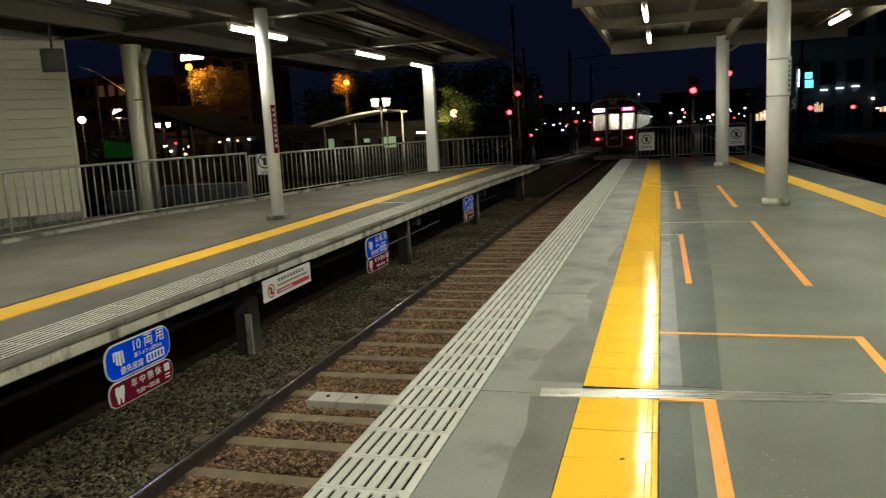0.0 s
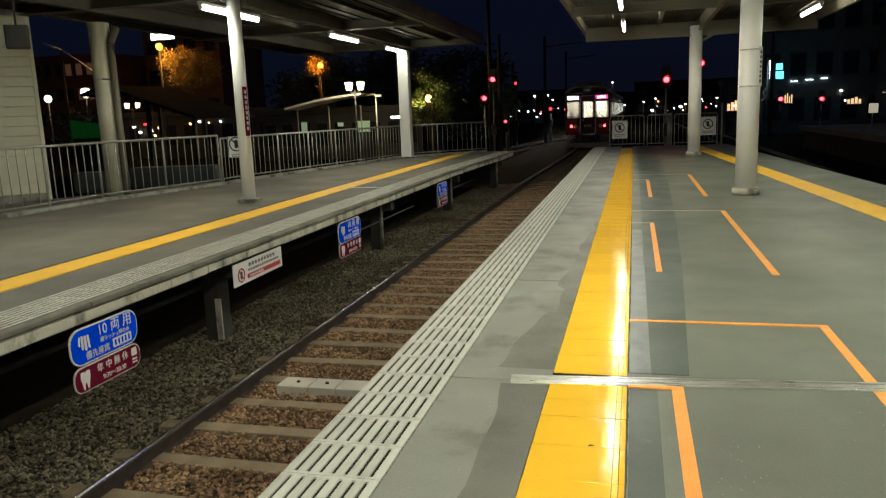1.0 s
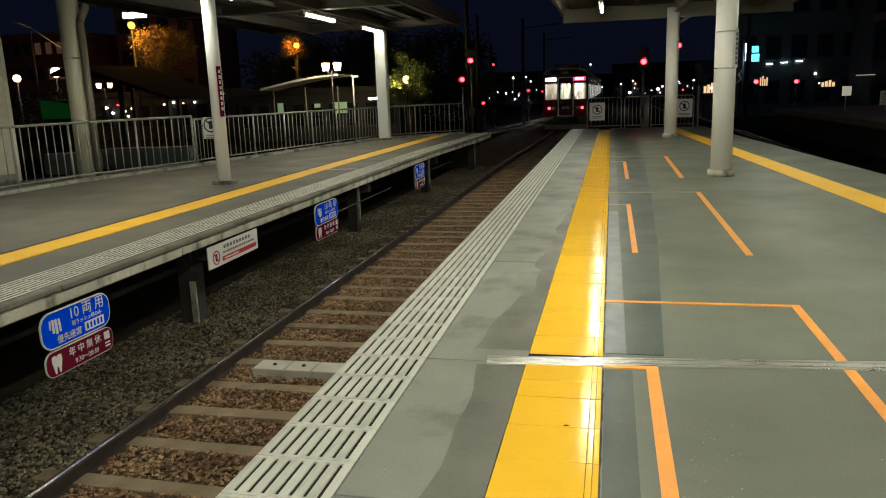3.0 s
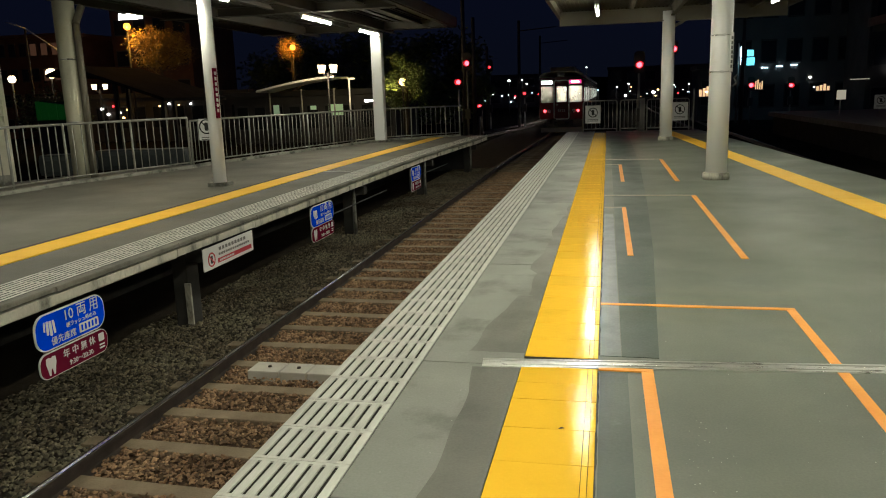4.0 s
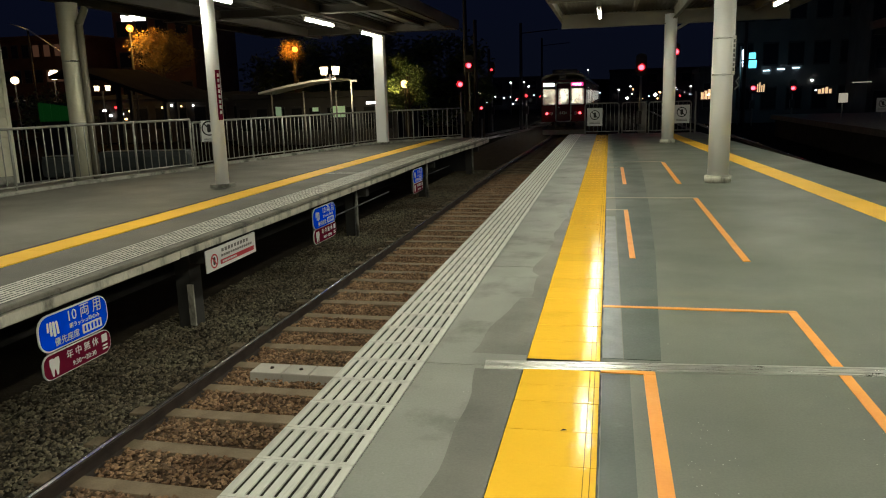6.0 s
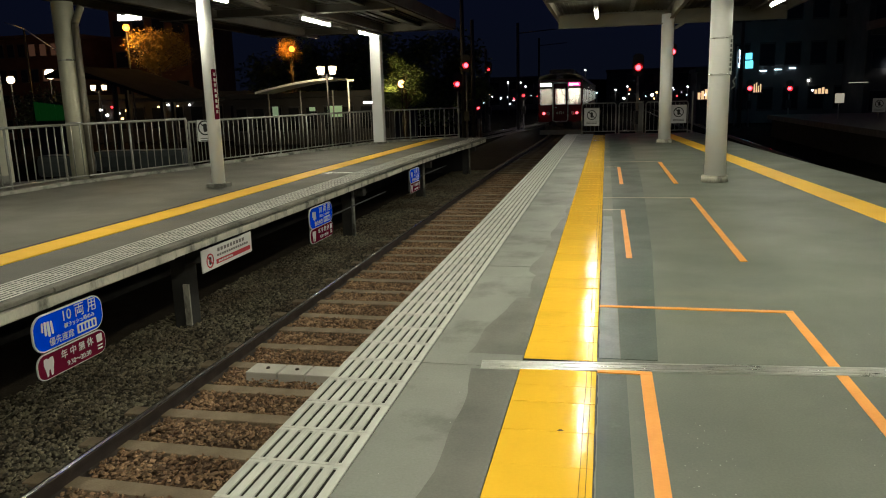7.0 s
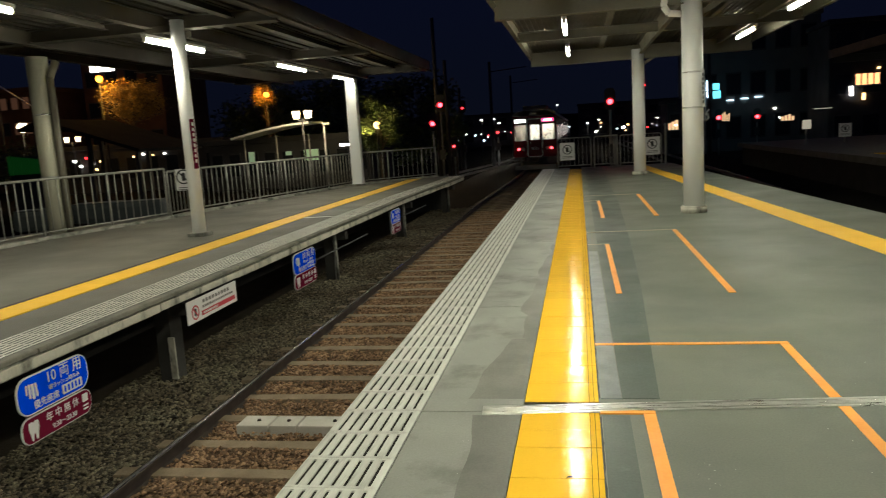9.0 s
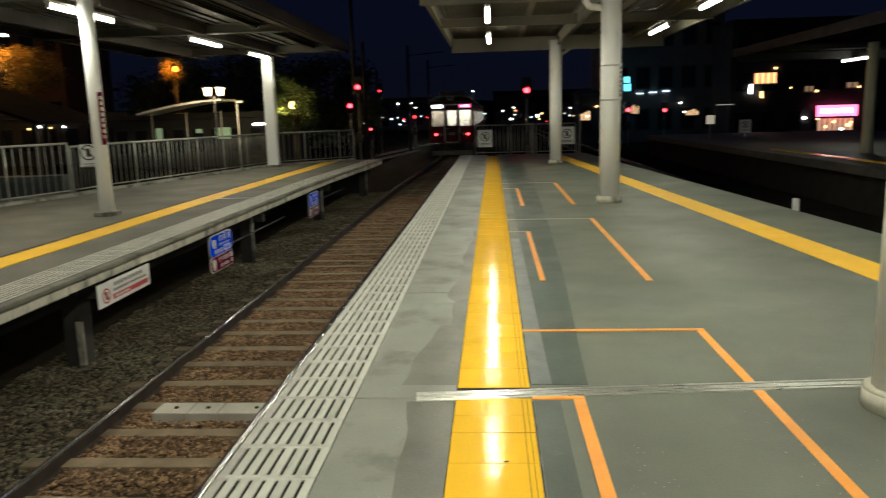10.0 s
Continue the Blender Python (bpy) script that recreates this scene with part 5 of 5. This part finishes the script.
tree(-32.0, 50.6, 8, 5.35, 2.0, 1.35, 11, "street tree lit orange by a sodium lamp", 3600, M_LEAF_LAMPLIT)
tree(-21.6, 50.4, 7, 5.0, 0.95, 0.7, 12, "street tree around an orange lamp", 1100, M_LEAF_LAMPLIT)
tree(-11.9, 44.6, 6, 2.3, 1.45, 1.5, 13, "green leafy tree beside the line", 3600)
tree(-8.6, 52.0, 6, 2.2, 1.0, 1.2, 14, "small green tree beside the signals", 1400)
tree(-30.0, 36.5, 4, 1.4, 1.8, 1.1, 15, "dark street shrub behind the railing", 1800)


for x, y, cz, seed in ((-31.5, 75.0, 4.6, 41), (-24.0, 76.5, 4.2, 42), (-16.5, 74.0, 3.4, 43)):
    tree(x, y, 9, cz, 5.0, 4.0, seed, "tall dark tree standing against the night sky", 2600, M_LEAF, 3.4)


def building(name, label, x, y, w, d, h, material, floors, cols, lit=(), turn=0.0, roof=True):
    b = thing(name, label, "building", at=(x, y, BED_Z), turn=turn)
    part("wall", Shape().box(-w / 2, w / 2, 0, d, 0, h, 0.05), material, b)
    if roof:
        part("roof", Shape().box(-w / 2 - 0.15, w / 2 + 0.15, -0.15, d + 0.15, h, h + 0.35, 0.04), material, b)
    fh, cw = h / floors, w / cols
    for i in range(floors):
        for j in range(cols):
            cx, cz = -w / 2 + (j + 0.5) * cw, (i + 0.55) * fh
            on = (i, j) in lit
            wd = part("window", Shape().box(cx - cw * 0.32, cx + cw * 0.32, -0.05, 0.02, cz - fh * 0.27, cz + fh * 0.27, 0.01), M_DARK, b)
            part("pane", Shape().box(cx - cw * 0.28, cx + cw * 0.28, -0.07, -0.04, cz - fh * 0.23, cz + fh * 0.23), G_WINDOW if on else M_PANE, wd)
    return b


bb = building("apartment_building", "tall brown apartment building with a lit rooftop sign", -39.9, 62, 7.8, 8, 13.5, M_BRICK, 5, 4)
rs_ = thing("rooftop_sign", "glowing white rooftop sign of plain blocks", "sign", at=(-41.6, 61.93, 8.96))
part("backing", Shape().box(-1.31, 1.31, 0, 0.08, -0.07, 0.76, 0.02), M_DARK, rs_)
for i in range(6):
    part("letter_block", Shape().box(-1.2 + 0.41 * i, -0.88 + 0.41 * i, -0.04, 0.0, 0.07, 0.6 - 0.08 * (i % 2), 0.02), G_WHITE, rs_)
building("shop_building", "red-brown shop building with a few lit windows", -51, 60, 9, 8, 8.9, M_BRICK, 4, 8, {(3, 4), (3, 5), (3, 6), (2, 5), (2, 6)})
low = building("low_building", "long low dark building behind the street", -18.5, 46, 11, 6, 3.0, M_FACADE_D, 1, 9)
building("low_building", "dark low building behind the railing", -35, 52, 18, 6, 3.3, M_FACADE_D, 1, 11)
for x, z, r, mt in ((-38.2, 1.3, 0.13, G_WHITE), (-37.7, 0.9, 0.11, G_WHITE), (-37.2, 1.5, 0.09, G_REDSOFT), (-36.7, 1.0, 0.14, G_WHITE), (-36.4, 0.6, 0.12, G_WARM), (-36.0, 1.2, 0.10, G_WARM),
                    (-32.4, 1.55, 0.10, G_WHITE), (-33.2, 1.4, 0.10, G_WARM), (-31.6, 1.45, 0.08, G_WARM), (-30.6, 1.5, 0.08, G_WHITE)):
    single("facade_lamp", Shape().ball((x, 51.9, z), r, 10, 6, 0.8), mt, "small glowing lamp on a dark low building", "lamp", group="street front lamps")
building("office_building", "dark grey office building beside the line", 14.5, 66, 9.5, 12, 10.5, M_FACADE, 3, 5)
building("shop_building", "dark shop building with lamps and a pink sign", 26, 60.6, 15.5, 8, 9.0, M_FACADE_D, 3, 8)
building("shop_building", "small dark corner shop with bright lamps", 8.6, 66.05, 2.6, 5, 4.2, M_FACADE_D, 1, 2)
building("distant_building", "distant low dark building", -30, 150, 40, 10, 6, M_FACADE_D, 2, 12)
building("distant_building", "distant low dark building", 20, 160, 40, 10, 7, M_FACADE_D, 2, 12)

# pitched roof of a house behind the railing
hs = thing("open_shelter", "open timber shelter with a dark pitched roof on posts", "shelter", at=(-25.6, 33, BED_Z))
for x, z in ((-0.6, 4.5), (2.2, 3.8), (4.7, 3.0)):
    for y in (0.0, 5.0):
        part("post", Shape().box(x - 0.09, x + 0.09, y - 0.09, y + 0.09, 0, z, 0.01), M_DARK, hs)
part("roof", Shape().add([(-1.2, -0.5, 4.35), (0.0, -0.5, 4.75), (5.1, -0.5, 3.05), (-1.2, 5.5, 4.35), (0.0, 5.5, 4.75), (5.1, 5.5, 3.05),
                          (-1.2, -0.5, 4.2), (0.0, -0.5, 4.6), (5.1, -0.5, 2.9), (-1.2, 5.5, 4.2), (0.0, 5.5, 4.6), (5.1, 5.5, 2.9)],
                         [(0, 1, 4, 3), (1, 2, 5, 4), (6, 7, 10, 9), (7, 8, 11, 10), (0, 1, 7, 6), (1, 2, 8, 7), (2, 5, 11, 8), (0, 3, 9, 6), (3, 4, 10, 9), (4, 5, 11, 10)]), M_TILEROOF, hs)

# curved shelter roof on posts
sh = thing("street_shelter", "street shelter with a thin curved pale roof", "shelter", at=(-20.85, 43.5, BED_Z))
arc = Shape()
prev = None
for i in range(13):
    f = i / 12
    p = (5.05 * f, 0, 3.26 + 0.71 * math.sin(f * 1.45))
    if prev:
        arc.add([(prev[0], -0.6, prev[2]), (p[0], -0.6, p[2]), (p[0], 2.0, p[2]), (prev[0], 2.0, prev[2]),
                 (prev[0], -0.6, prev[2] + 0.13), (p[0], -0.6, p[2] + 0.13), (p[0], 2.0, p[2] + 0.13), (prev[0], 2.0, prev[2] + 0.13)],
                [(0, 1, 2, 3), (4, 5, 6, 7), (0, 1, 5, 4), (3, 2, 6, 7)])
    prev = p
part("roof", arc.mesh("roof", M_COL, weld=True), M_COL, sh)
for x in (0.5, 2.6, 4.7):
    part("post", Shape().tube((x, 0.2, 0), (x, 0.2, 3.4), 0.05, 0.05, 8), M_GREYMETAL, sh)

# stair rail catching light, white lamp post, lit panes of the low building
ra = thing("stair_canopy", "sloping stair canopy edge catching the light", "canopy", at=(-41.0, 48, 0))
part("edge_bar", Shape().path([(-1.3, 0, 7.68), (0.25, 0, 7.14), (2.8, 0, 5.46)], 0.05, 8), M_COL, ra, "pale roof edge")
part("post", Shape().tube((0.1, 0.1, BED_Z), (0.1, 0.1, 7.15), 0.07, 0.07, 8), M_DARK, ra)
part("post", Shape().tube((2.75, 0.1, BED_Z), (2.75, 0.1, 5.45), 0.07, 0.07, 8), M_DARK, ra)
wp = thing("lamp_post", "white lamp post with a small head", "lamp post", at=(-14.55, 42, BED_Z))
part("post", Shape().tube((0, 0, 0), (0, 0, 3.85), 0.05, 0.05, 10), M_COL, wp)
part("head", Shape().box(-0.05, 0.32, -0.08, 0.08, 3.80, 3.92, 0.02), G_BOARD, wp, "softly lit lamp head")
for x0, x1, z0, z1, mt in ((-21.15, -20.75, 0.55, 1.25, G_PALE), (-17.35, -16.4, 0.5, 1.2, G_PALE), (-18.6, -18.2, 0.9, 1.15, G_PALE), (-14.95, -14.2, 1.28, 1.42, G_WHITE)):
    a, b, c, d = x0 + 18.5, x1 + 18.5, z0 - BED_Z, z1 - BED_Z
    fr = part("window_frame", Shape().box(a - 0.04, b + 0.04, -0.12, 0.02, c - 0.04, d + 0.04, 0.01), M_DARK, low, "dark frame of a lit pane")
    part("pane", Shape().box(a, b, -0.14, -0.115, c, d), mt, fr, "pale green lit pane")

# green sheet with lamp light put in as glow, and coloured signs
gs = thing("green_screen", "green corrugated screen, its lamp light put in as a weak glow", "screen", at=(-24.6, 30, BED_Z))
for i in range(8):
    part("panel", Shape().box(-0.9 + 0.22 * i, -0.69 + 0.22 * i, 0.02 * (i % 2), 0.05 + 0.02 * (i % 2), 2.2, 3.05 - 0.03 * i, 0.01), G_GREEN, gs)
part("post", Shape().box(-0.9, 0.9, 0.08, 0.12, 0, 3.0, 0.01), M_DARK, gs)
cs = thing("cyan_sign", "glowing cyan shop sign with a white strip", "sign", at=(9.95, 59.6, 3.1))
part("panel", Shape().box(-0.02, 0.42, 0, 0.15, 0.55, 1.0, 0.03), G_CYAN, cs)
part("panel", Shape().box(-0.02, 0.5, 0, 0.15, -0.1, 0.45, 0.03), G_CYAN, cs)
part("strip", Shape().box(-0.46, -0.34, 0, 0.15, 0.5, 1.25, 0.03), G_BLUEW, cs)
part("strip", Shape().box(-0.46, -0.32, 0, 0.15, 0.0, 0.42, 0.03), G_BLUEW, cs)
part("bracket", Shape().tube((-0.6, 0.1, -4.2), (-0.6, 0.1, 1.5), 0.07, 0.06, 10), M_GREYMETAL, cs)
pk = thing("shop_sign", "glowing pink shop sign over a lit shop front", "sign", at=(26.3, 60.3, 0.66))
part("panel", Shape().box(-1.5, 1.5, 0, 0.2, 0, 0.85, 0.04), G_PINK, pk)
for i in range(6):
    part("letter_block", Shape().box(-1.2 + 0.4 * i, -0.93 + 0.4 * i, -0.03, 0, 0.25, 0.6, 0.02), G_WHITE, pk)
for x, z, r, mt in ((26.9, 0.0, 0.3, G_WARM), (25.2, -0.1, 0.2, G_WARM), (25.8, 0.25, 0.22, G_WARM), (26.4, -0.3, 0.2, G_WHITE), (24.9, -0.8, 0.2, G_BLUEW), (28.3, 0.9, 0.2, G_PINK), (23.6, 0.6, 0.22, G_WHITE), (24.6, 0.5, 0.18, G_WARM), (27.1, 0.2, 0.16, G_WARM), (24.4, 2.6, 0.2, G_WARM), (27.5, 2.8, 0.2, G_WARM),
                    (21.3, 4.4, 0.2, G_WARM), (22.5, 2.9, 0.14, G_WARM),
                    (7.9, 1.9, 0.2, G_WARM), (7.2, 1.2, 0.16, G_WHITE), (13.1, 1.85, 0.14, G_WHITE), (14.3, 2.0, 0.16, G_WHITE), (14.6, 1.3, 0.13, G_WHITE)):
    yb = 65.95 if x < 17 else 60.5
    k = yb / 59.7
    r *= 0.6
    single("facade_lamp", Shape().ball((x * k, yb, 1.54 + (z - 1.54) * k), r, 10, 6, 0.8), mt, "small glowing lamp on a shop front", "lamp", group="shop lamps")
for x0, x1, z0, z1, mt, wl_, bars_ in ((20.0, 21.7, 3.25, 4.15, G_ROOM, "orange lit room behind a balcony window", 3), (23.8, 24.5, 2.55, 3.05, G_DIM, "dim warm window of a shop building", 1),
                                   (26.9, 27.8, 2.75, 3.25, G_DIM, "dim warm window of a shop building", 1), (24.9, 27.6, -0.75, 0.55, G_SHOP, "lit shop front below a pink sign", 6)):
    w = thing("shop_window", wl_, "window", at=(x0, 60.5, z0), group="shop windows")
    for i in range(bars_ + 1):
        a0, a1 = (x1 - x0) * i / (bars_ + 1), (x1 - x0) * (i + 1) / (bars_ + 1)
        part("pane", Shape().box(a0 + 0.04, a1 - 0.04, 0, 0.03, 0.05, z1 - z0 - 0.05), mt, w)
        part("mullion", Shape().box(a0 - 0.03, a0 + 0.04, -0.04, 0.04, 0, z1 - z0), M_DARK, w)
    part("sill", Shape().box(-0.1, x1 - x0 + 0.1, -0.1, 0.05, -0.06, 0.04, 0.01), M_GREYMETAL, w)
G_FRONT = glow("bright_shop_front", (1.0, 0.62, 0.33), 0.6)
for x0, x1, z0, z1, bars_, wl_ in ((11.5, 12.3, 1.2, 2.0, 4, "warm lit shop window with dark bars"), (16.25, 17.3, 0.95, 1.5, 3, "low warm lit window of an office building"),
                                   (7.35, 8.2, 0.75, 1.6, 2, "bright warm shop front of a corner shop")):
    w = thing("shop_window", wl_, "window", at=(x0, 65.92, z0), group="shop windows")
    for i in range(bars_ + 1):
        a0, a1 = (x1 - x0) * i / (bars_ + 1), (x1 - x0) * (i + 1) / (bars_ + 1)
        part("pane", Shape().box(a0 + 0.03, a1 - 0.03, 0, 0.03, 0.04, (z1 - z0) * (0.7 + 0.3 * ((i * 7) % 3) / 2)), G_FRONT, w)
        part("mullion", Shape().box(a0 - 0.03, a0 + 0.03, -0.04, 0.10, 0, z1 - z0), M_DARK, w)
    part("sill", Shape().box(-0.1, x1 - x0 + 0.1, -0.1, 0.10, -0.06, 0.03, 0.01), M_DARK, w)
for x, z, h, mt in ((19.75, 2.55, 0.7, G_WHITE), (20.6, 2.2, 0.5, G_WARM)):
    sg = thing("hanging_sign", "narrow upright glowing sign on a shop wall", "sign", at=(x, 60.4, z), group="shop signs")
    part("panel", Shape().box(-0.1, 0.1, 0, 0.1, 0, h, 0.02), mt, sg)
    part("bracket", Shape().box(-0.02, 0.02, 0.1, 0.2, h * 0.5, h * 0.5 + 0.04), M_DARK, sg)
single("strip_lamp", Shape().box(17.2, 18.4, 60.2, 60.55, 1.74, 1.80, 0.02), G_BOARD, "thin pale lit strip under a shop eave", "lamp", group="shop lamps")
for i in range(3):
    single("strip_lamp", Shape().box(12.1 + 1.1 * i, 12.6 + 1.1 * i, 65.9, 66.0, 2.9 + 0.07 * i, 2.95 + 0.07 * i), G_BLUEW, "thin cold strip lamp on an office facade", "lamp", group="shop lamps")

# lamps across the far end of the line, on thin posts
for x, z, r, mt in ((-1.95, 2.0, 0.34, G_BLUEW), (-1.3, 1.6, 0.2, G_BLUEW), (1.27, 1.92, 0.2, G_WHITE), (2.87, 2.33, 0.2, G_WHITE), (2.45, 0.72, 0.34, G_WHITE), (6.25, 1.07, 0.42, G_WHITE),
                    (6.85, 1.4, 0.3, G_WARM), (8.94, 1.99, 0.2, G_WHITE), (10.94, 2.08, 0.2, G_WHITE), (-13.92, 3.34, 0.26, G_WHITE), (-12.04, 3.36, 0.2, G_WHITE), (-2.96, 4.77, 0.18, G_WHITE)):
    lp = thing("street_lamp", "small far street lamp with a glowing head on a thin post", "street lamp", at=(x, 110.0, BED_Z), group="far street lamps")
    part("pole", Shape().tube((0, 0.2, 0), (0, 0.2, z - BED_Z + 0.1), 0.07, 0.05, 8), M_DARK, lp)
    part("head", Shape().ball((0, 0, z - BED_Z), r * 0.55, 12, 8, 0.8), mt, lp, "glowing lamp head")

# lights of the far town, too many to count
dl = {}
g = random.Random(21)
for i in range(130):
    y = g.uniform(100, 210)
    ang = g.uniform(-0.36, 0.42)
    x = y * ang
    if abs(x + 2.9) < 1.8:
        continue
    z = 1.6 + abs(g.gauss(0, 1)) * y * 0.011 - y * 0.012
    mt = g.choice((G_WHITE, G_BLUEW, G_WARM, G_WHITE, G_REDSOFT))
    dl.setdefault(mt.name, (mt, Shape()))[1].ball((x, y, z), g.choice((0.07, 0.09, 0.13)) * y / 130, 8, 5)
for mt, shp in dl.values():
    single("town_lights", shp, mt, "scattered small lights of the distant town", "town lights", "stuff")
single("hillside", Shape().add([(-400, 420, -5), (400, 420, -5), (400, 420, 4), (200, 420, 9), (60, 420, 6), (-80, 420, 12), (-240, 420, 8), (-400, 420, 5)], [(0, 1, 2, 3, 4, 5, 6, 7)]),
       M_GROUND, "dark distant hills", "hills", "structure")

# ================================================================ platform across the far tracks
# floor, base and roof colours are darkened: little light reaches them
slab("platform_floor_distant", [(9.35, 12), (22, 12), (22, 48), (9.35, 48)], -0.25, -0.004, M_SHADE_GREY, "floor of the distant platform, colour darkened as dimly lit")
slab("platform_base_distant", [(9.6, 12.2), (21.8, 12.2), (21.8, 47.8), (9.6, 47.8)], BED_Z - 0.05, -0.25, M_UNLIT_CONC, "base of the distant platform, colour darkened as unlit")
slab("tactile_strip_distant", [(10.15, 12), (10.5, 12), (10.5, 29), (10.15, 29)], -0.01, 0.004, M_TACT, "yellow tactile strip on the distant platform", "floor marking")
fc = thing("column", "pale round canopy column on the distant platform", "column", at=(11.9, 25.3, 0), group="canopy columns")
part("shaft", Shape().tube((0, 0, 0), (0, 0, 3.5), 0.17, 0.17, 24), M_SIDING, fc)
rf = Shape().box(9.3, 16, 8, 31, 3.62, 3.70)
single("ceiling_distant", rf, M_UNLIT_CONC, "sheet roof over the distant platform, colour darkened as unlit", "canopy roof", "structure")
cf = thing("canopy_frame", "dark steel frame of the distant canopy", "canopy frame", kind="structure")
for y in (13, 19, 25.3, 30.8):
    sh = Shape()
    girder(sh, 9.4, 15.9, y, 3.34, 3.6, 0.2)
    part("girder", sh, M_DARK, cf)
part("fascia", Shape().box(9.26, 9.3, 8, 31, 3.5, 3.8, 0.004), M_DARK, cf)
t = copy_thing(lamp_row[0], pose(13.86, 30.8, 3.26))
area_lamp(13.86, 30.8, 3.21, TUBE_W * 0.5, 0.08, 2.2)
no_entry((12.8, 40, 0.6), -20)
single("lit_board", Shape().box(10.85, 11.25, 40.0, 40.1, 0.75, 1.2, 0.02), G_BOARD, "small lit cream board beside the far track", "sign")
single("board_post", Shape().tube((11.05, 40.15, BED_Z), (11.05, 40.15, 1.1), 0.03, 0.03, 8), M_GREYMETAL, "thin steel post of a trackside board", "post")
single("board_post", Shape().tube((12.8, 40.06, -0.01), (12.8, 40.06, 0.9), 0.03, 0.03, 8), M_GREYMETAL, "thin steel post of a trackside board", "post")

# ================================================================ tactile tiles and edge plates
TILE = 0.335


def tile_shape(half, ribs=0):
    """A tile with two grooves along its inner side; ribbed ones are less worn."""
    t = Shape()
    for xa, xb in ((-0.213, 0.1590), (0.1610, 0.1860), (0.1880, 0.213)):
        t.box(xa, xb, -half + 0.0026, half - 0.0026, -0.016, 0.004, 0.0015)
    for i in range(ribs):
        xr = -0.165 + 0.29 * i / (ribs - 1)
        t.box(xr - 0.013, xr + 0.013, -half + 0.02, half - 0.02, 0.003, 0.0075, 0.0015)
    return t


tile_me = tile_shape(TILE / 2).mesh("tactile_tile", M_TACT)
tile_rib = tile_shape(TILE / 2, 5).mesh("tactile_tile", M_TACT)
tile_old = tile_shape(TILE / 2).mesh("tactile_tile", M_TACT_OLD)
gt = random.Random(77)


def lay_tile(data, x, y):
    """A tile laid slightly out of level."""
    part("tactile_tile", data, None, row).matrix_basis = pose(x, y, gt.uniform(-0.0006, 0.0012), gt.uniform(-0.25, 0.25), gt.uniform(-0.22, 0.22), gt.uniform(-0.25, 0.25))


row = thing("tactile_paving", "yellow tactile tiles along the platform edge", "tactile paving", kind="structure")
for a, b in ((3.615, 3.84), (3.84, 4.085)):
    lay_tile(tile_shape((b - a) / 2).mesh("tactile_tile", M_TACT), (TACT_L + TACT_R) / 2, (a + b) / 2)
y = 3.615 - TILE / 2
while y > -13.5:
    lay_tile(tile_me, (TACT_L + TACT_R) / 2, y)
    y -= TILE
y = 4.25 + TILE / 2
while y < PE - 1.0:
    lay_tile(tile_me if y < 8.5 else tile_rib, (TACT_L + TACT_R) / 2, y)
    y += TILE
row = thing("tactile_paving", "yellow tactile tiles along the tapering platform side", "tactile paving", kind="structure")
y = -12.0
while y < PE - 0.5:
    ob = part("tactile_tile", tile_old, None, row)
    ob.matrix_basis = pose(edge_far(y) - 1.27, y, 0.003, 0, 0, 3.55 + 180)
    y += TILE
single("border_line", Shape().sweep([(-0.31, 0.0), (-0.216, 0.0), (-0.216, 0.006), (-0.31, 0.006)], [float(v) for v in range(-12, 28)], yellow_left), M_BORDER,
       "dark brown border line behind the tactile tiles", "floor marking", "structure")
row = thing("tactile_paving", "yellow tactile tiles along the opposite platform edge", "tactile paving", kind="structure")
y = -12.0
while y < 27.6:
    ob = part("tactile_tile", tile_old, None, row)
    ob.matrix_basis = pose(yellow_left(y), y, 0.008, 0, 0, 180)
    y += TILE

PL = 0.323
gp = Shape()
wd = GRATE_IN - EDGE_R
x0 = -wd / 2
bars, slot = 8, 0.0185
bw = (wd - 7 * slot) / bars
for i in range(bars):
    xa = x0 + i * (bw + slot)
    gp.box(xa, xa + bw, -PL / 2 + 0.023, PL / 2 - 0.023, -0.012, 0.004)
gp.box(x0, -x0, -PL / 2 + 0.002, -PL / 2 + 0.023, -0.012, 0.004).box(x0, -x0, PL / 2 - 0.023, PL / 2 - 0.002, -0.012, 0.004)
gp_me = gp.mesh("edge_plate", M_GRATE)
row = thing("edge_plates", "slotted pale grey edge plates along the platform", "edge plates", kind="structure")
y = 4.10 - PL / 2
ys_p = []
while y > -13.5:
    ys_p.append(y)
    y -= PL
y = 4.10 + PL / 2
while y < PE:
    ys_p.append(y)
    y += PL
for y in ys_p:
    part("edge_plate", gp_me, None, row).location = ((EDGE_R + GRATE_IN) / 2, y, 0)
row = thing("edge_plates", "slotted pale grey edge plates of the opposite platform", "edge plates", kind="structure")
gl = Shape()
slot = 0.034
bw = (wd - 7 * slot) / 8
for i in range(8):
    xa = x0 + i * (bw + slot)
    gl.box(xa, xa + bw, -PL / 2 + 0.003, PL / 2 - 0.003, -0.003, 0.0025)
gl.box(x0, -x0, -PL / 2 + 0.003, -PL / 2 + 0.016, -0.003, 0.0028)
gl_me = gl.mesh("edge_plate", M_RIB)
y = -12.0
while y < 28.2:
    ob = part("edge_plate", gl_me, None, row)
    ang = -math.degrees(math.atan2(edge_left(y + 0.2) - edge_left(y - 0.2), 0.4))
    ob.matrix_basis = pose(edge_left(y) - 0.10 - wd / 2, y, 0.0, 0, 0, ang)
    y += PL
